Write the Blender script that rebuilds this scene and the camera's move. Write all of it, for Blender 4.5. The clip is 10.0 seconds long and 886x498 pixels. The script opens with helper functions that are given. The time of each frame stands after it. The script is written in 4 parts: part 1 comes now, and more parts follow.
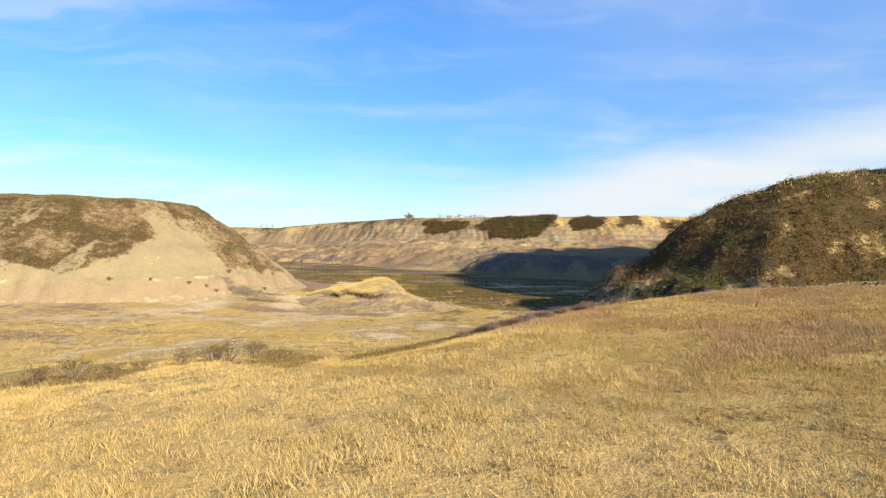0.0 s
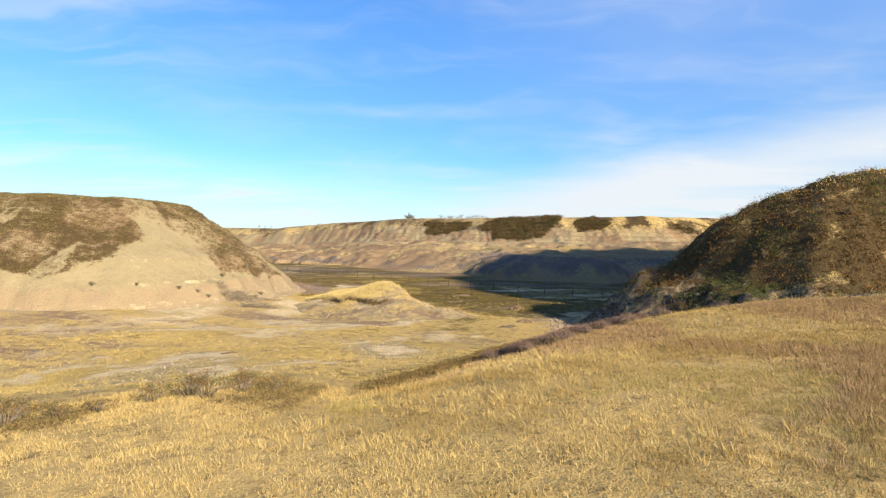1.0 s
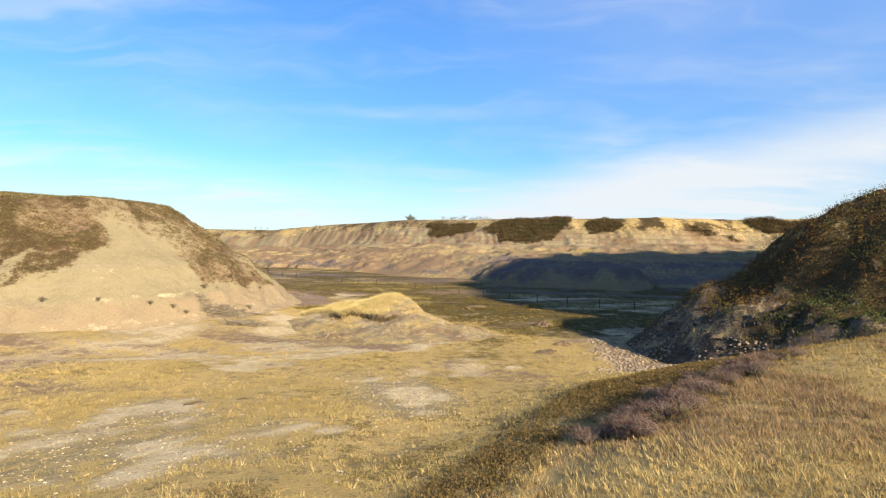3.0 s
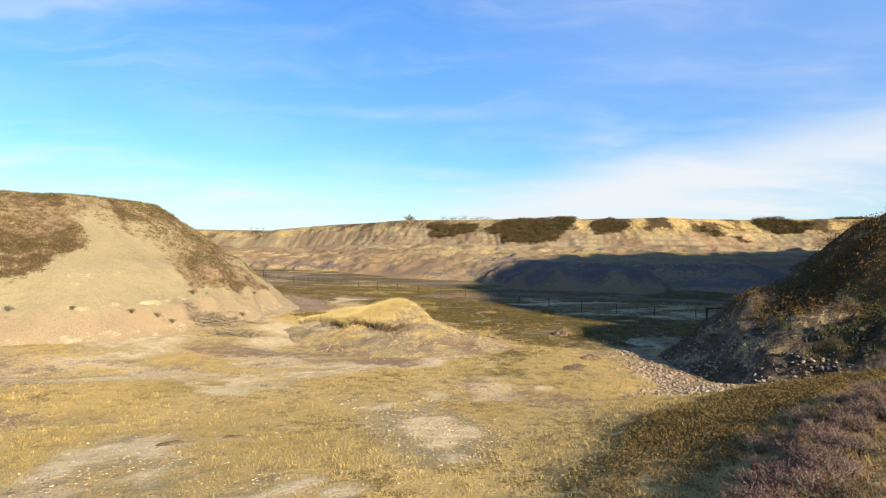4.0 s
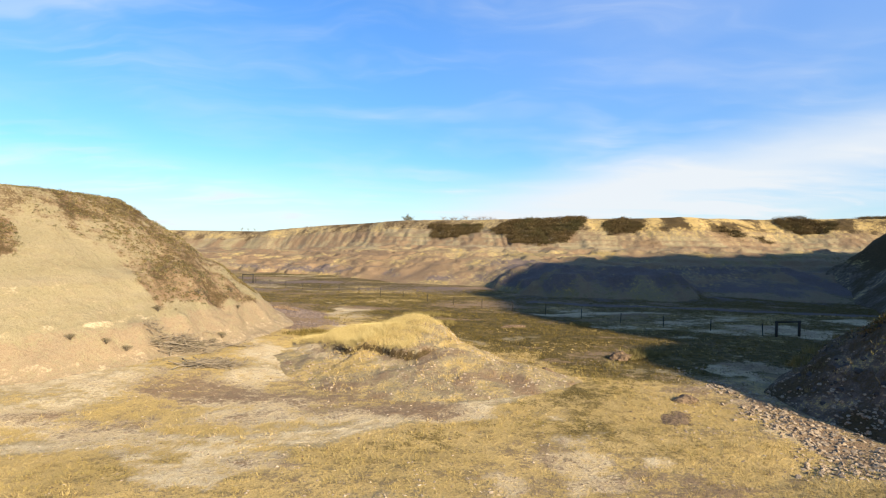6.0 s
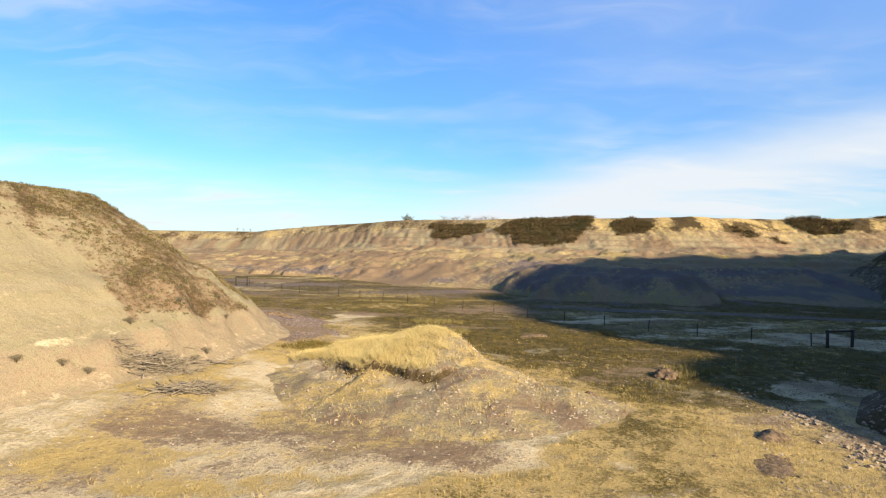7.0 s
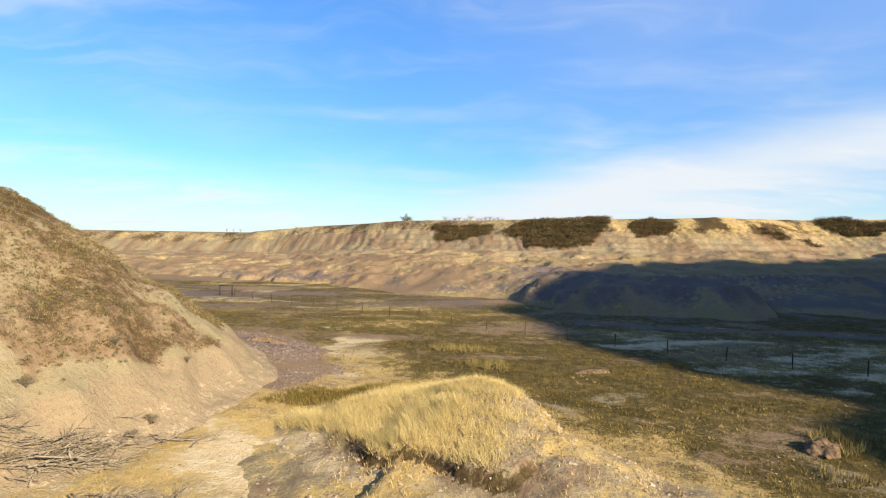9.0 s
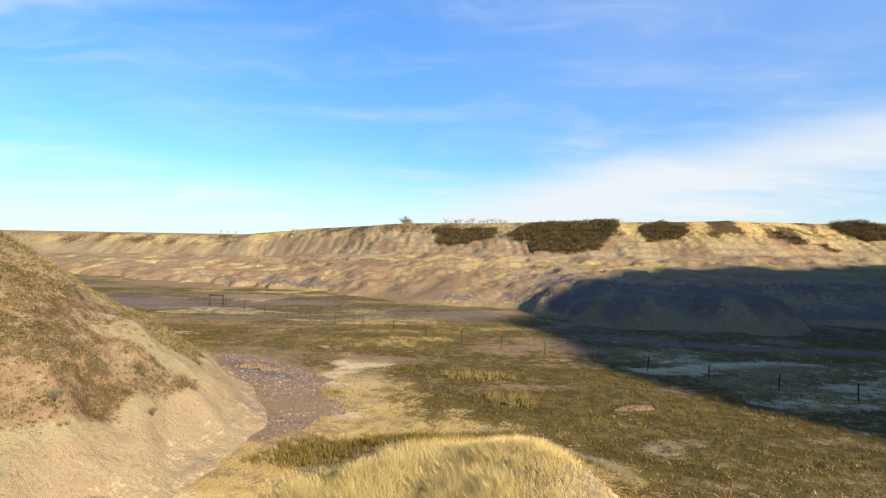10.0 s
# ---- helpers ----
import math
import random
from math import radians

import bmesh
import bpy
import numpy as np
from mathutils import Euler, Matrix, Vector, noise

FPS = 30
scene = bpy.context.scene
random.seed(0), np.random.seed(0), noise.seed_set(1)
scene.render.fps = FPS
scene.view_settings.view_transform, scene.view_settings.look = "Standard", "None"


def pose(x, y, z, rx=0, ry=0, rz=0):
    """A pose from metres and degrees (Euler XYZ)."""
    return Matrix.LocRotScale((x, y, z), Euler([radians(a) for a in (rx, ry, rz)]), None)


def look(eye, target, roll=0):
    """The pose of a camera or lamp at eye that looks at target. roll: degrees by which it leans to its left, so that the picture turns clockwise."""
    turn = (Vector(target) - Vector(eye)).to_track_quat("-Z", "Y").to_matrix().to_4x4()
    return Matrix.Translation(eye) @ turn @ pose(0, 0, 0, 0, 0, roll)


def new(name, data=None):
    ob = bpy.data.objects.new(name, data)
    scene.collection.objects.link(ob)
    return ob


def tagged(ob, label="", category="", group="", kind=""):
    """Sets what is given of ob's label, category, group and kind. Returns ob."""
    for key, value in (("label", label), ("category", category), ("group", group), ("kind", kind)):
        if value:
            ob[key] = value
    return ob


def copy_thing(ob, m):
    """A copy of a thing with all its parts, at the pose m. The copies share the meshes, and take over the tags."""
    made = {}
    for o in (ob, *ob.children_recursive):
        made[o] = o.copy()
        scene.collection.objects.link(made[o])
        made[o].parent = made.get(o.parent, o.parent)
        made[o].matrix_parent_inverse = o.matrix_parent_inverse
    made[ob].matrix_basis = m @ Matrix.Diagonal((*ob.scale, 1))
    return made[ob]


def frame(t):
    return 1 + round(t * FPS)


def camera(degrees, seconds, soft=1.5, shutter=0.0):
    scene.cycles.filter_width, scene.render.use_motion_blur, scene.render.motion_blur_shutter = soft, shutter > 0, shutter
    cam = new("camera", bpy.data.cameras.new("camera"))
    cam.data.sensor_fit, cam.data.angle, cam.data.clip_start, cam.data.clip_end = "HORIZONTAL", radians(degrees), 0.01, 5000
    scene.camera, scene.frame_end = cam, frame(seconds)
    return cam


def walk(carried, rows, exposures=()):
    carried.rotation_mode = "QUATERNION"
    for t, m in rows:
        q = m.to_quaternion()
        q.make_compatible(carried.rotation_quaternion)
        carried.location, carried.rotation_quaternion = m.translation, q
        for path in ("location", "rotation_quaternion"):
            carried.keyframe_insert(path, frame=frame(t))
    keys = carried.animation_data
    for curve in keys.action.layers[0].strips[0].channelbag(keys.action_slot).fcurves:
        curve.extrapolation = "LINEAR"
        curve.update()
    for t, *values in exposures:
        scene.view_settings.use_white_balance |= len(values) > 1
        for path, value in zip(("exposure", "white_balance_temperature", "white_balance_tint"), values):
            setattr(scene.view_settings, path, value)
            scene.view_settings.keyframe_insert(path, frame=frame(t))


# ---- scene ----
cam = camera(80.2, 10.0, soft=1.2)
METRES, EYE, TILT, LEAN, TURN = 50.0, 8.1, 0.0, 1.2, 0.0
ROWS = [
    (0.0, 0.0, 0.0, 0.0, 0.05, -1.36, -2.24),
    (0.5, -0.0097, 0.0396, 0.0005, -0.11, -1.33, -2.29),
    (1.0, -0.0209, 0.0795, 0.0015, -0.08, -1.29, -2.28),
    (1.5, -0.031, 0.1196, 0.0033, 0.12, -1.26, -2.24),
    (2.0, -0.0391, 0.1613, 0.0044, -0.04, -1.21, -2.23),
    (2.5, -0.0483, 0.2031, 0.0062, -0.18, -1.18, -2.25),
    (4.0, -0.0848, 0.3321, 0.0081, -0.64, -1.1, -2.26),
    (4.5, -0.0984, 0.3782, 0.0074, -0.86, -1.06, -2.25),
    (5.0, -0.1119, 0.4263, 0.0073, -1.01, -1.03, -2.24),
    (5.5, -0.125, 0.4763, 0.0072, -1.2, -1.0, -2.23),
    (7.0, -0.1655, 0.6359, 0.0053, -1.74, -0.9, -2.2),
    (7.5, -0.1793, 0.6912, 0.0045, -1.89, -0.89, -2.19),
    (8.0, -0.1925, 0.7473, 0.0034, -2.04, -0.86, -2.17),
    (8.5, -0.2051, 0.8035, 0.0077, -2.24, -0.86, -2.19),
    (9.0, -0.2174, 0.8588, 0.0163, -2.45, -0.89, -2.23),
    (9.5, -0.2288, 0.9139, 0.0255, -2.64, -0.89, -2.25),
    (10.0, -0.24, 0.9678, 0.0348, -2.79, -0.87, -2.26),
]
walk(cam, [(t, pose(0, 0, EYE, TILT, LEAN, TURN) @ pose(METRES * x, METRES * y, METRES * z, 90 + pitch, roll, yaw)) for t, x, y, z, yaw, pitch, roll in ROWS])

# ---- world and light ----
SUN_EL, SUN_AZ = radians(25.5), math.atan2(0.66, -0.75)
world = bpy.data.worlds.new("sky")
scene.world = world
world.use_nodes = True


class Net:
    """Short hands for a node tree."""

    def __init__(self, tree):
        self.tree, self.nodes = tree, tree.nodes

    def add(self, kind, ins=None, **props):
        n = self.nodes.new(kind)
        for k, v in props.items():
            setattr(n, k, v)
        for k, v in (ins or {}).items():
            if isinstance(v, bpy.types.NodeSocket):
                self.tree.links.new(v, n.inputs[k])
            else:
                n.inputs[k].default_value = v
        return n

    def math(self, op, a, b=0.0, c=0.0):
        return self.add("ShaderNodeMath", {0: a, 1: b, 2: c}, operation=op).outputs[0]

    def mix(self, fac, a, b, blend="MIX"):
        n = self.add("ShaderNodeMix", {"Factor": fac}, data_type="RGBA", blend_type=blend)
        for key, v in ((6, a), (7, b)):
            if isinstance(v, bpy.types.NodeSocket):
                self.tree.links.new(v, n.inputs[key])
            else:
                n.inputs[key].default_value = (*v, 1) if len(v) == 3 else v
        return n.outputs[2]

    def noise(self, vec, scale, detail=4.0, rough=0.55, out=0, **ins):
        return self.add("ShaderNodeTexNoise", {"Vector": vec, "Scale": scale, "Detail": detail, "Roughness": rough, **ins}).outputs[out]

    def ramp(self, v, lo, hi, a=0.0, b=1.0):
        return self.add("ShaderNodeMapRange", {"Value": v, "From Min": lo, "From Max": hi, "To Min": a, "To Max": b},
                        interpolation_type="SMOOTHSTEP").outputs[0]

    def stretch(self, vec, x, y, z):
        return self.add("ShaderNodeMapping", {"Vector": vec, "Scale": (x, y, z)}).outputs[0]


w = Net(world.node_tree)
w.nodes.clear()
ray = w.add("ShaderNodeTexCoord").outputs["Generated"]
sky = w.add("ShaderNodeTexSky", sky_type="NISHITA", sun_disc=False, sun_elevation=SUN_EL, sun_rotation=SUN_AZ,
            altitude=800.0, air_density=1.0, dust_density=0.4, ozone_density=2.0).outputs[0]
axes = w.add("ShaderNodeSeparateXYZ", {0: ray}).outputs
east, north, up = axes[0], axes[1], axes[2]
high = w.math("ADD", w.math("MAXIMUM", up, 0.0), 0.12)
flat = w.add("ShaderNodeCombineXYZ", {0: w.math("DIVIDE", east, high), 1: w.math("DIVIDE", north, high)}).outputs[0]
warp = w.add("ShaderNodeVectorMath", {0: flat, 1: w.noise(flat, 0.9, 3.0, out=1)}, operation="ADD").outputs[0]
wisp = w.noise(w.add("ShaderNodeMapping", {"Vector": warp, "Rotation": (0, 0, 0.9), "Scale": (0.35, 1.5, 1)}).outputs[0], 1.0, 6.0, 0.55)
veil = w.noise(warp, 0.55, 4.0, 0.5)
thin = w.math("MULTIPLY", w.ramp(wisp, 0.44, 0.68), w.ramp(veil, 0.35, 0.7), )
# one long bank of cirrus that climbs towards the east
bank_mid = w.math("MULTIPLY_ADD", east, 0.17, 0.035)
off = w.math("ABSOLUTE", w.math("SUBTRACT", w.math("MULTIPLY_ADD", wisp, 0.10, up), w.math("ADD", bank_mid, 0.05)))
bank = w.math("MULTIPLY", w.ramp(off, 0.0, 0.085, 1.0, 0.0), w.ramp(east, -0.12, 0.35))
low = w.ramp(up, 0.0, 0.16, 0.55, 0.0)
cover = w.math("MINIMUM", w.math("ADD", w.math("ADD", w.math("MULTIPLY", w.math("ADD", thin, w.math("MULTIPLY", w.ramp(veil, 0.3, 0.7), w.ramp(east, -0.1, 0.7, 0.0, 0.5))), 0.55), w.math("MULTIPLY", bank, 0.70)), low), 0.95)
SKY_GAIN = 0.0575
paint = w.mix(cover, w.mix(1.0, w.mix(w.ramp(up, 0.05, 0.55), (0.66, 1.06, 1.36), w.mix(w.ramp(east, -0.3, 0.6), (0.80, 1.38, 1.95), (1.18, 1.76, 2.45))), sky, "MULTIPLY"), (6.6, 6.9, 7.2))
back = w.add("ShaderNodeBackground", {"Color": paint, "Strength": SKY_GAIN})
w.tree.links.new(back.outputs[0], w.add("ShaderNodeOutputWorld").inputs[0])

lamp = bpy.data.lights.new("sun", "SUN")
lamp.energy, lamp.angle, lamp.color = 5.0, radians(1.6), (1.0, 0.88, 0.68)
sun = new("sun", lamp)
to_sun = Vector((math.sin(SUN_AZ) * math.cos(SUN_EL), math.cos(SUN_AZ) * math.cos(SUN_EL), math.sin(SUN_EL)))
sun.matrix_world = look(to_sun * 300, (0, 0, 0))
scene.view_settings.exposure = 1.20

# ---- shapes of the land ----


def hashed(ix, iy, seed):
    h = (ix.astype(np.int64) * 374761393 + iy.astype(np.int64) * 668265263 + seed * 1442695041) & 0x7FFFFFFF
    h = ((h ^ (h >> 13)) * 1274126177) & 0x7FFFFFFF
    return ((h ^ (h >> 16)) & 0xFFFF) / 65535.0


def vnoise(x, y, size, seed=0):
    """Smooth noise, -1 to 1, with features of that size in metres."""
    x, y = np.asarray(x, float) / size, np.asarray(y, float) / size
    ix, iy = np.floor(x), np.floor(y)
    fx, fy = x - ix, y - iy
    fx, fy = fx * fx * fx * (fx * (fx * 6 - 15) + 10), fy * fy * fy * (fy * (fy * 6 - 15) + 10)
    a, b = hashed(ix, iy, seed), hashed(ix + 1, iy, seed)
    c, d = hashed(ix, iy + 1, seed), hashed(ix + 1, iy + 1, seed)
    return 2 * ((a * (1 - fx) + b * fx) * (1 - fy) + (c * (1 - fx) + d * fx) * fy) - 1


def fbm(x, y, size, octaves=4, seed=0, gain=0.5):
    total, amp, norm = 0.0, 1.0, 0.0
    for k in range(octaves):
        c, s = math.cos(1.1 * k), math.sin(1.1 * k)
        total = total + amp * vnoise(c * x - s * y, s * x + c * y, size / 2 ** k, seed + 17 * k)
        norm += amp
        amp *= gain
    return total / norm


def step(v, lo, hi):
    t = np.clip((np.asarray(v, float) - lo) / (hi - lo), 0, 1)
    return t * t * (3 - 2 * t)


def inside(x, y, pts):
    """Signed distance to a closed outline, positive within."""
    x, y = np.asarray(x, float), np.asarray(y, float)
    best, sign = np.full(x.shape, 1e18), np.full(x.shape, -1.0)
    for (ax, ay), (bx, by) in zip(pts, pts[1:] + pts[:1]):
        ex, ey, px, py = bx - ax, by - ay, x - ax, y - ay
        t = np.clip((px * ex + py * ey) / (ex * ex + ey * ey), 0, 1)
        best = np.minimum(best, (px - ex * t) ** 2 + (py - ey * t) ** 2)
        crossing = ((ay > y) != (by > y)) & (px < ex * py / (ey if ey else 1e-9))
        sign = np.where(crossing, -sign, sign)
    return np.sqrt(best) * sign


def near_line(x, y, pts):
    """Distance to an open line, and how far along it, 0 to 1."""
    x, y = np.asarray(x, float), np.asarray(y, float)
    best, along = np.full(x.shape, 1e18), np.zeros(x.shape)
    for k, ((ax, ay), (bx, by)) in enumerate(zip(pts, pts[1:])):
        ex, ey, px, py = bx - ax, by - ay, x - ax, y - ay
        t = np.clip((px * ex + py * ey) / (ex * ex + ey * ey), 0, 1)
        d = (px - ex * t) ** 2 + (py - ey * t) ** 2
        along = np.where(d < best, (k + t) / (len(pts) - 1), along)
        best = np.minimum(best, d)
    return np.sqrt(best), along


RIDGE = [(-600, -60), (-80, -5), (-40, 8), (-20, 15.5), (-12.5, 20.3), (-8, 23.3), (-6, 22), (-4, 20.8), (-2, 22.2), (1, 26), (4, 29.5), (8.5, 33.5), (13.5, 37), (19, 39.5),
         (30, 44), (600, 40), (600, -600), (-600, -600)]
BUTTE = [(-21, 76), (-22, 68), (-24.5, 60), (-27.5, 55.5), (-34, 50.5), (-45, 47), (-70, 46), (-140, 60), (-140, 130), (-60, 110),
         (-35, 95), (-24, 83)]
HILL = [(13.6, 53), (14.3, 46), (17.5, 40.5), (20, 35), (28, 32.5), (45, 28), (80, 20), (400, -60), (600, 300), (130, 168), (100, 151),
        (78, 141), (69, 130), (68, 118), (64, 108), (56, 94), (46, 80), (38, 70), (31, 65.5), (24, 63), (18, 60), (14.2, 56)]
# outline and heights of out-of-view ground, added only to cast shade
SHADE_MASSIF = [(48.5, 29), (49, 55), (51, 58), (61, 69), (69, 78), (83, 95), (94, 107), (112, 129), (220, 150), (400, 60), (300, -245), (130, -58)]
SHADE_MASSIF_TOP = [29, 37, 41, 45, 45, 44, 36, 28]
RIM = [(-900, 330), (-300, 300), (-150, 262), (-89, 243), (-52, 228), (-28, 214), (-10, 200), (10, 189), (38, 176), (64, 171), (88, 180),
       (120, 168), (200, 165), (900, 100), (2500, 2500), (-2500, 2500)]
BENCH = [(-900, 270), (-150, 212), (-60, 166), (-30, 148), (-5, 136), (4, 127), (10, 117), (18, 112.5), (37, 110), (41, 114), (44, 122), (52, 123), (80, 119),
         (110, 135), (200, 140), (900, 80), (2500, 2500), (-2500, 2500)]


def ridge_d(x, y):
    return inside(x, y, RIDGE) + 0.5 * fbm(x, y, 7, 3, 5)


def ground_z(x, y):
    floor = np.interp(y, [20, 36, 50, 65, 80, 120, 400], [0.8, 0.7, 0.2, -0.3, -0.4, -0.6, -0.4])
    floor = floor + 0.30 * fbm(x, y, 14, 3, 2) + 0.10 * fbm(x, y, 3, 3, 3)
    floor = floor + 0.9 * step(inside(x, y, BUTTE), -9, 0)
    top = 4.35 + 0.065 * np.clip(x, -25, 45) - 0.03 * (np.clip(y, -40, 60) - 13) + 0.18 * fbm(x, y, 9, 3, 4) + 0.04 * fbm(x, y, 1.3, 2, 6)
    r = ridge_d(x, y) / np.interp(x, [-6, -1], [1.6, 1.0])
    lip = np.interp(r, [-10.5, -8, -6, -3.5, -1.5, 0, 1, 2.5, 5, 8], [0, 0.12, 0.25, 0.46, 0.61, 0.71, 0.81, 0.905, 0.975, 1])
    far = step(np.hypot(x, y), 420, 700)
    return (floor * (1 - lip) + top * lip) * (1 - far) + 9.0 * far


def butte_z(x, y):
    d = inside(x, y, BUTTE)
    rill = vnoise(x + y * 0.6, y * 0.2, 1.6, 31)
    gully = np.abs(fbm(x, y, 5, 3, 34)) + 0.5 * np.abs(vnoise(x + 0.4 * y, y * 0.35, 1.1, 32))
    d = d + 0.9 * fbm(x, y, 9, 3, 30) * step(d, 0.5, 8) + 0.28 * rill * step(d, -0.5, 1.5) - np.interp(y, [58, 68], [0.55, 1.15]) * gully * step(d, -3, 1) * step(d, 10, 5) + 0.5
    z = np.interp(d, [-6, 0, 0.5, 1.6, 2.4, 4.5, 7, 11, 14.6, 20, 32, 60], [-2.4, 1.0, 1.5, 2.75, 3.3, 5.1, 6.7, 9.5, 11.8, 12.3, 12.7, 13.0])
    return z + 0.22 * fbm(x, y, 3, 4, 33) * step(d, -1, 3)


def hill_z(x, y):
    d = inside(x, y, HILL)
    d = d + 1.6 * fbm(x, y, 10, 3, 40) * step(d, -2, 7) + 0.7 * vnoise(x, y, 2.2, 41) * step(d, 0, 2) * step(d, 8, 4)
    z = np.interp(d, [-8, 0, 3, 5.8, 10.0, 15, 22, 60], [-5, 1.1, 3.2, 5.2, 9.9, 14.0, 16.1, 17.5])
    # unseen high ground added to the east, whose shade falls across the far valley
    m = inside(x, y, SHADE_MASSIF) + 3 * fbm(x, y, 16, 4, 46, 0.6)
    crown = np.interp(x + 0.88 * y, [67, 78, 91, 118, 135, 164, 186, 222], SHADE_MASSIF_TOP)
    z = np.maximum(z, -8 + (crown + 8 + 3.5 * fbm(x, y, 14, 4, 47, 0.65)) * step(m, -3, 9))
    crag = step(d, 0, 1.2) * step(d, 6.5, 4) * (0.9 * np.abs(fbm(x, y, 2.4, 3, 44)) + 0.35 * np.abs(vnoise(x, y, 0.8, 45)))
    return z + 0.45 * fbm(x, y, 3.2, 4, 43) * step(d, -1, 3) + crag


def mesa_z(x, y):
    d = inside(x, y, RIM)
    steep = step(d, -30, -20) * step(d, 2, -5)
    d = d + 4 * fbm(x, y, 30, 3, 50) + steep * (0.9 * fbm(x, y, 9, 3, 53) - 0.75 * np.abs(vnoise(x, y * 0.25, 2.2, 52)) - 0.4 * np.abs(vnoise(x, y * 0.3, 1.1, 151)) - 0.5 * np.abs(vnoise(x, y * 0.2, 1.5, 51)))
    rim = np.interp(x, [-75, -48, -15, 30, 64, 200], [10.8, 13.5, 15.3, 15.6, 16.2, 17.5])
    fall = np.interp(d, [-200, -60, -36, -26, -16, -9, -4, 0, 12, 60], [40, 17, 11.8, 10.2, 8.6, 4.6, 2.0, 0.3, 0, -0.6])
    upper = rim - fall
    b = inside(x, y, BENCH) + 3 * fbm(x, y, 18, 3, 54) + 1.7 * vnoise(x, y, 3.0, 55) - 4.2 * np.abs(fbm(x, y, 6, 5, 59, 0.65)) - 0.8
    shelf = np.interp(b, [-40, -14, -1, 2.5, 6, 13, 40], [-12, -4, -0.6, 1.9, 2.7, 3.5, 5.8]) - np.interp(x, [-60, 0, 15], [2.2, 1.6, 0])
    hummock = 1.9 * (0.5 - np.abs(fbm(x * 0.7, y, 7, 5, 56, 0.6))) * step(b, -2, 8) * step(d, -12, -22)
    z = np.maximum(upper, shelf) + 0.5 * fbm(x, y, 7, 4, 57) * step(d, 6, -2) + hummock
    ledge = step(d, 0, -5) * step(z, 0.5, 2.5)
    return z + ledge * (0.13 * np.sin(z * 2 * np.pi / 1.25 + 0.8 * fbm(x, y, 25, 2, 58)) + 0.08 * np.sin(z * 2 * np.pi / 0.55))


SCARP_X, SCARP_Y = [-19, -15, -12.7, -10, -7.6, -5.5, -4.2], [69, 66, 63.4, 61.9, 60.6, 63, 66.5]


def mound_z(x, y):
    xs = x + 1.8 * np.maximum(x + 5.5, 0) * step(y, 58, 66)
    crest_y = np.interp(x, [-18, -11, -7.5, -5.5], [68.5, 68.5, 67.5, 64])
    d, s = near_line(xs, y, [(-18, 68.5), (-11, 68.5), (-7.5, 67.5), (-5.5, 64)])
    crest = np.interp(s, [0, 0.3, 0.55, 0.76, 1], [0.5, 1.4, 2.2, 2.5, 1.9])
    wide = np.where(y < crest_y, np.interp(s, [0, 0.35, 0.7, 1], [8.0, 14, 14, 11.5]), 8.0)
    t = d / wide
    z = crest * np.clip(1 - t, 0, 1) ** 1.1
    edge = y - np.interp(x, SCARP_X, SCARP_Y) + 0.6 * vnoise(x, y, 2.2, 60) + 0.4 * vnoise(x, y, 0.9, 62)
    scarp = 0.45 * step(edge, -0.3, 0.25) * step(x, -16, -13) * step(x, -5.0, -8) * step(t, 0.95, 0.5)
    base = np.interp(y, [50, 65, 80], [0.2, -0.3, -0.4])
    return z + scarp + base - 0.5 * step(t, 0.8, 1.15) + 0.36 * fbm(x, y, 3, 5, 61, 0.6) * step(t, 1.1, 0.5)


def surface(x, y):
    """The top of all the land."""
    return np.maximum.reduce([ground_z(x, y), butte_z(x, y), hill_z(x, y), mesa_z(x, y), mound_z(x, y)])


def spaced(stops):
    """Grid lines from (end, step) pairs."""
    out = [stops[0]]
    for end, gap in stops[1:]:
        n = max(1, round((end - out[-1]) / gap))
        out += [out[-1] + (end - out[-1]) * k / n for k in range(1, n + 1)]
    return np.array(out)


def land(name, xs, ys, height, attrs, keep=None):
    """A sheet of land over a grid, smooth shaded, with named layers for its material."""
    X, Y = np.meshgrid(xs, ys)
    Z = height(X, Y)
    nx, ny = len(xs), len(ys)
    idx = np.arange(nx * ny).reshape(ny, nx)
    quads = np.stack([idx[:-1, :-1], idx[:-1, 1:], idx[1:, 1:], idx[1:, :-1]], -1).reshape(-1, 4)
    if keep is not None:
        ok = keep(X, Y, Z).ravel()
        quads = quads[ok[quads].any(1)]
    used = np.unique(quads)
    remap = np.zeros(nx * ny, int)
    remap[used] = np.arange(len(used))
    co = np.stack([X.ravel(), Y.ravel(), Z.ravel()], 1)[used]
    quads = remap[quads]
    me = bpy.data.meshes.new(name)
    me.vertices.add(len(co))
    me.vertices.foreach_set("co", co.ravel())
    me.loops.add(quads.size)
    me.loops.foreach_set("vertex_index", quads.ravel())
    me.polygons.add(len(quads))
    me.polygons.foreach_set("loop_start", np.arange(0, quads.size, 4))
    me.polygons.foreach_set("use_smooth", np.ones(len(quads), bool))
    me.update(calc_edges=True)
    for key, values in attrs(co[:, 0], co[:, 1], co[:, 2]).items():
        me.attributes.new(key, "FLOAT", "POINT").data.foreach_set("value", np.asarray(values, np.float32))
    return new(name, me)


# ---- materials ----
CLAY, PINK, SCRUB = (0.42, 0.34, 0.182), (0.44, 0.315, 0.185), (0.085, 0.056, 0.022)
SHALE, GREEN, PALE, RUST = (0.185, 0.142, 0.120), (0.112, 0.082, 0.020), (0.84, 0.635, 0.345), (0.33, 0.205, 0.115)


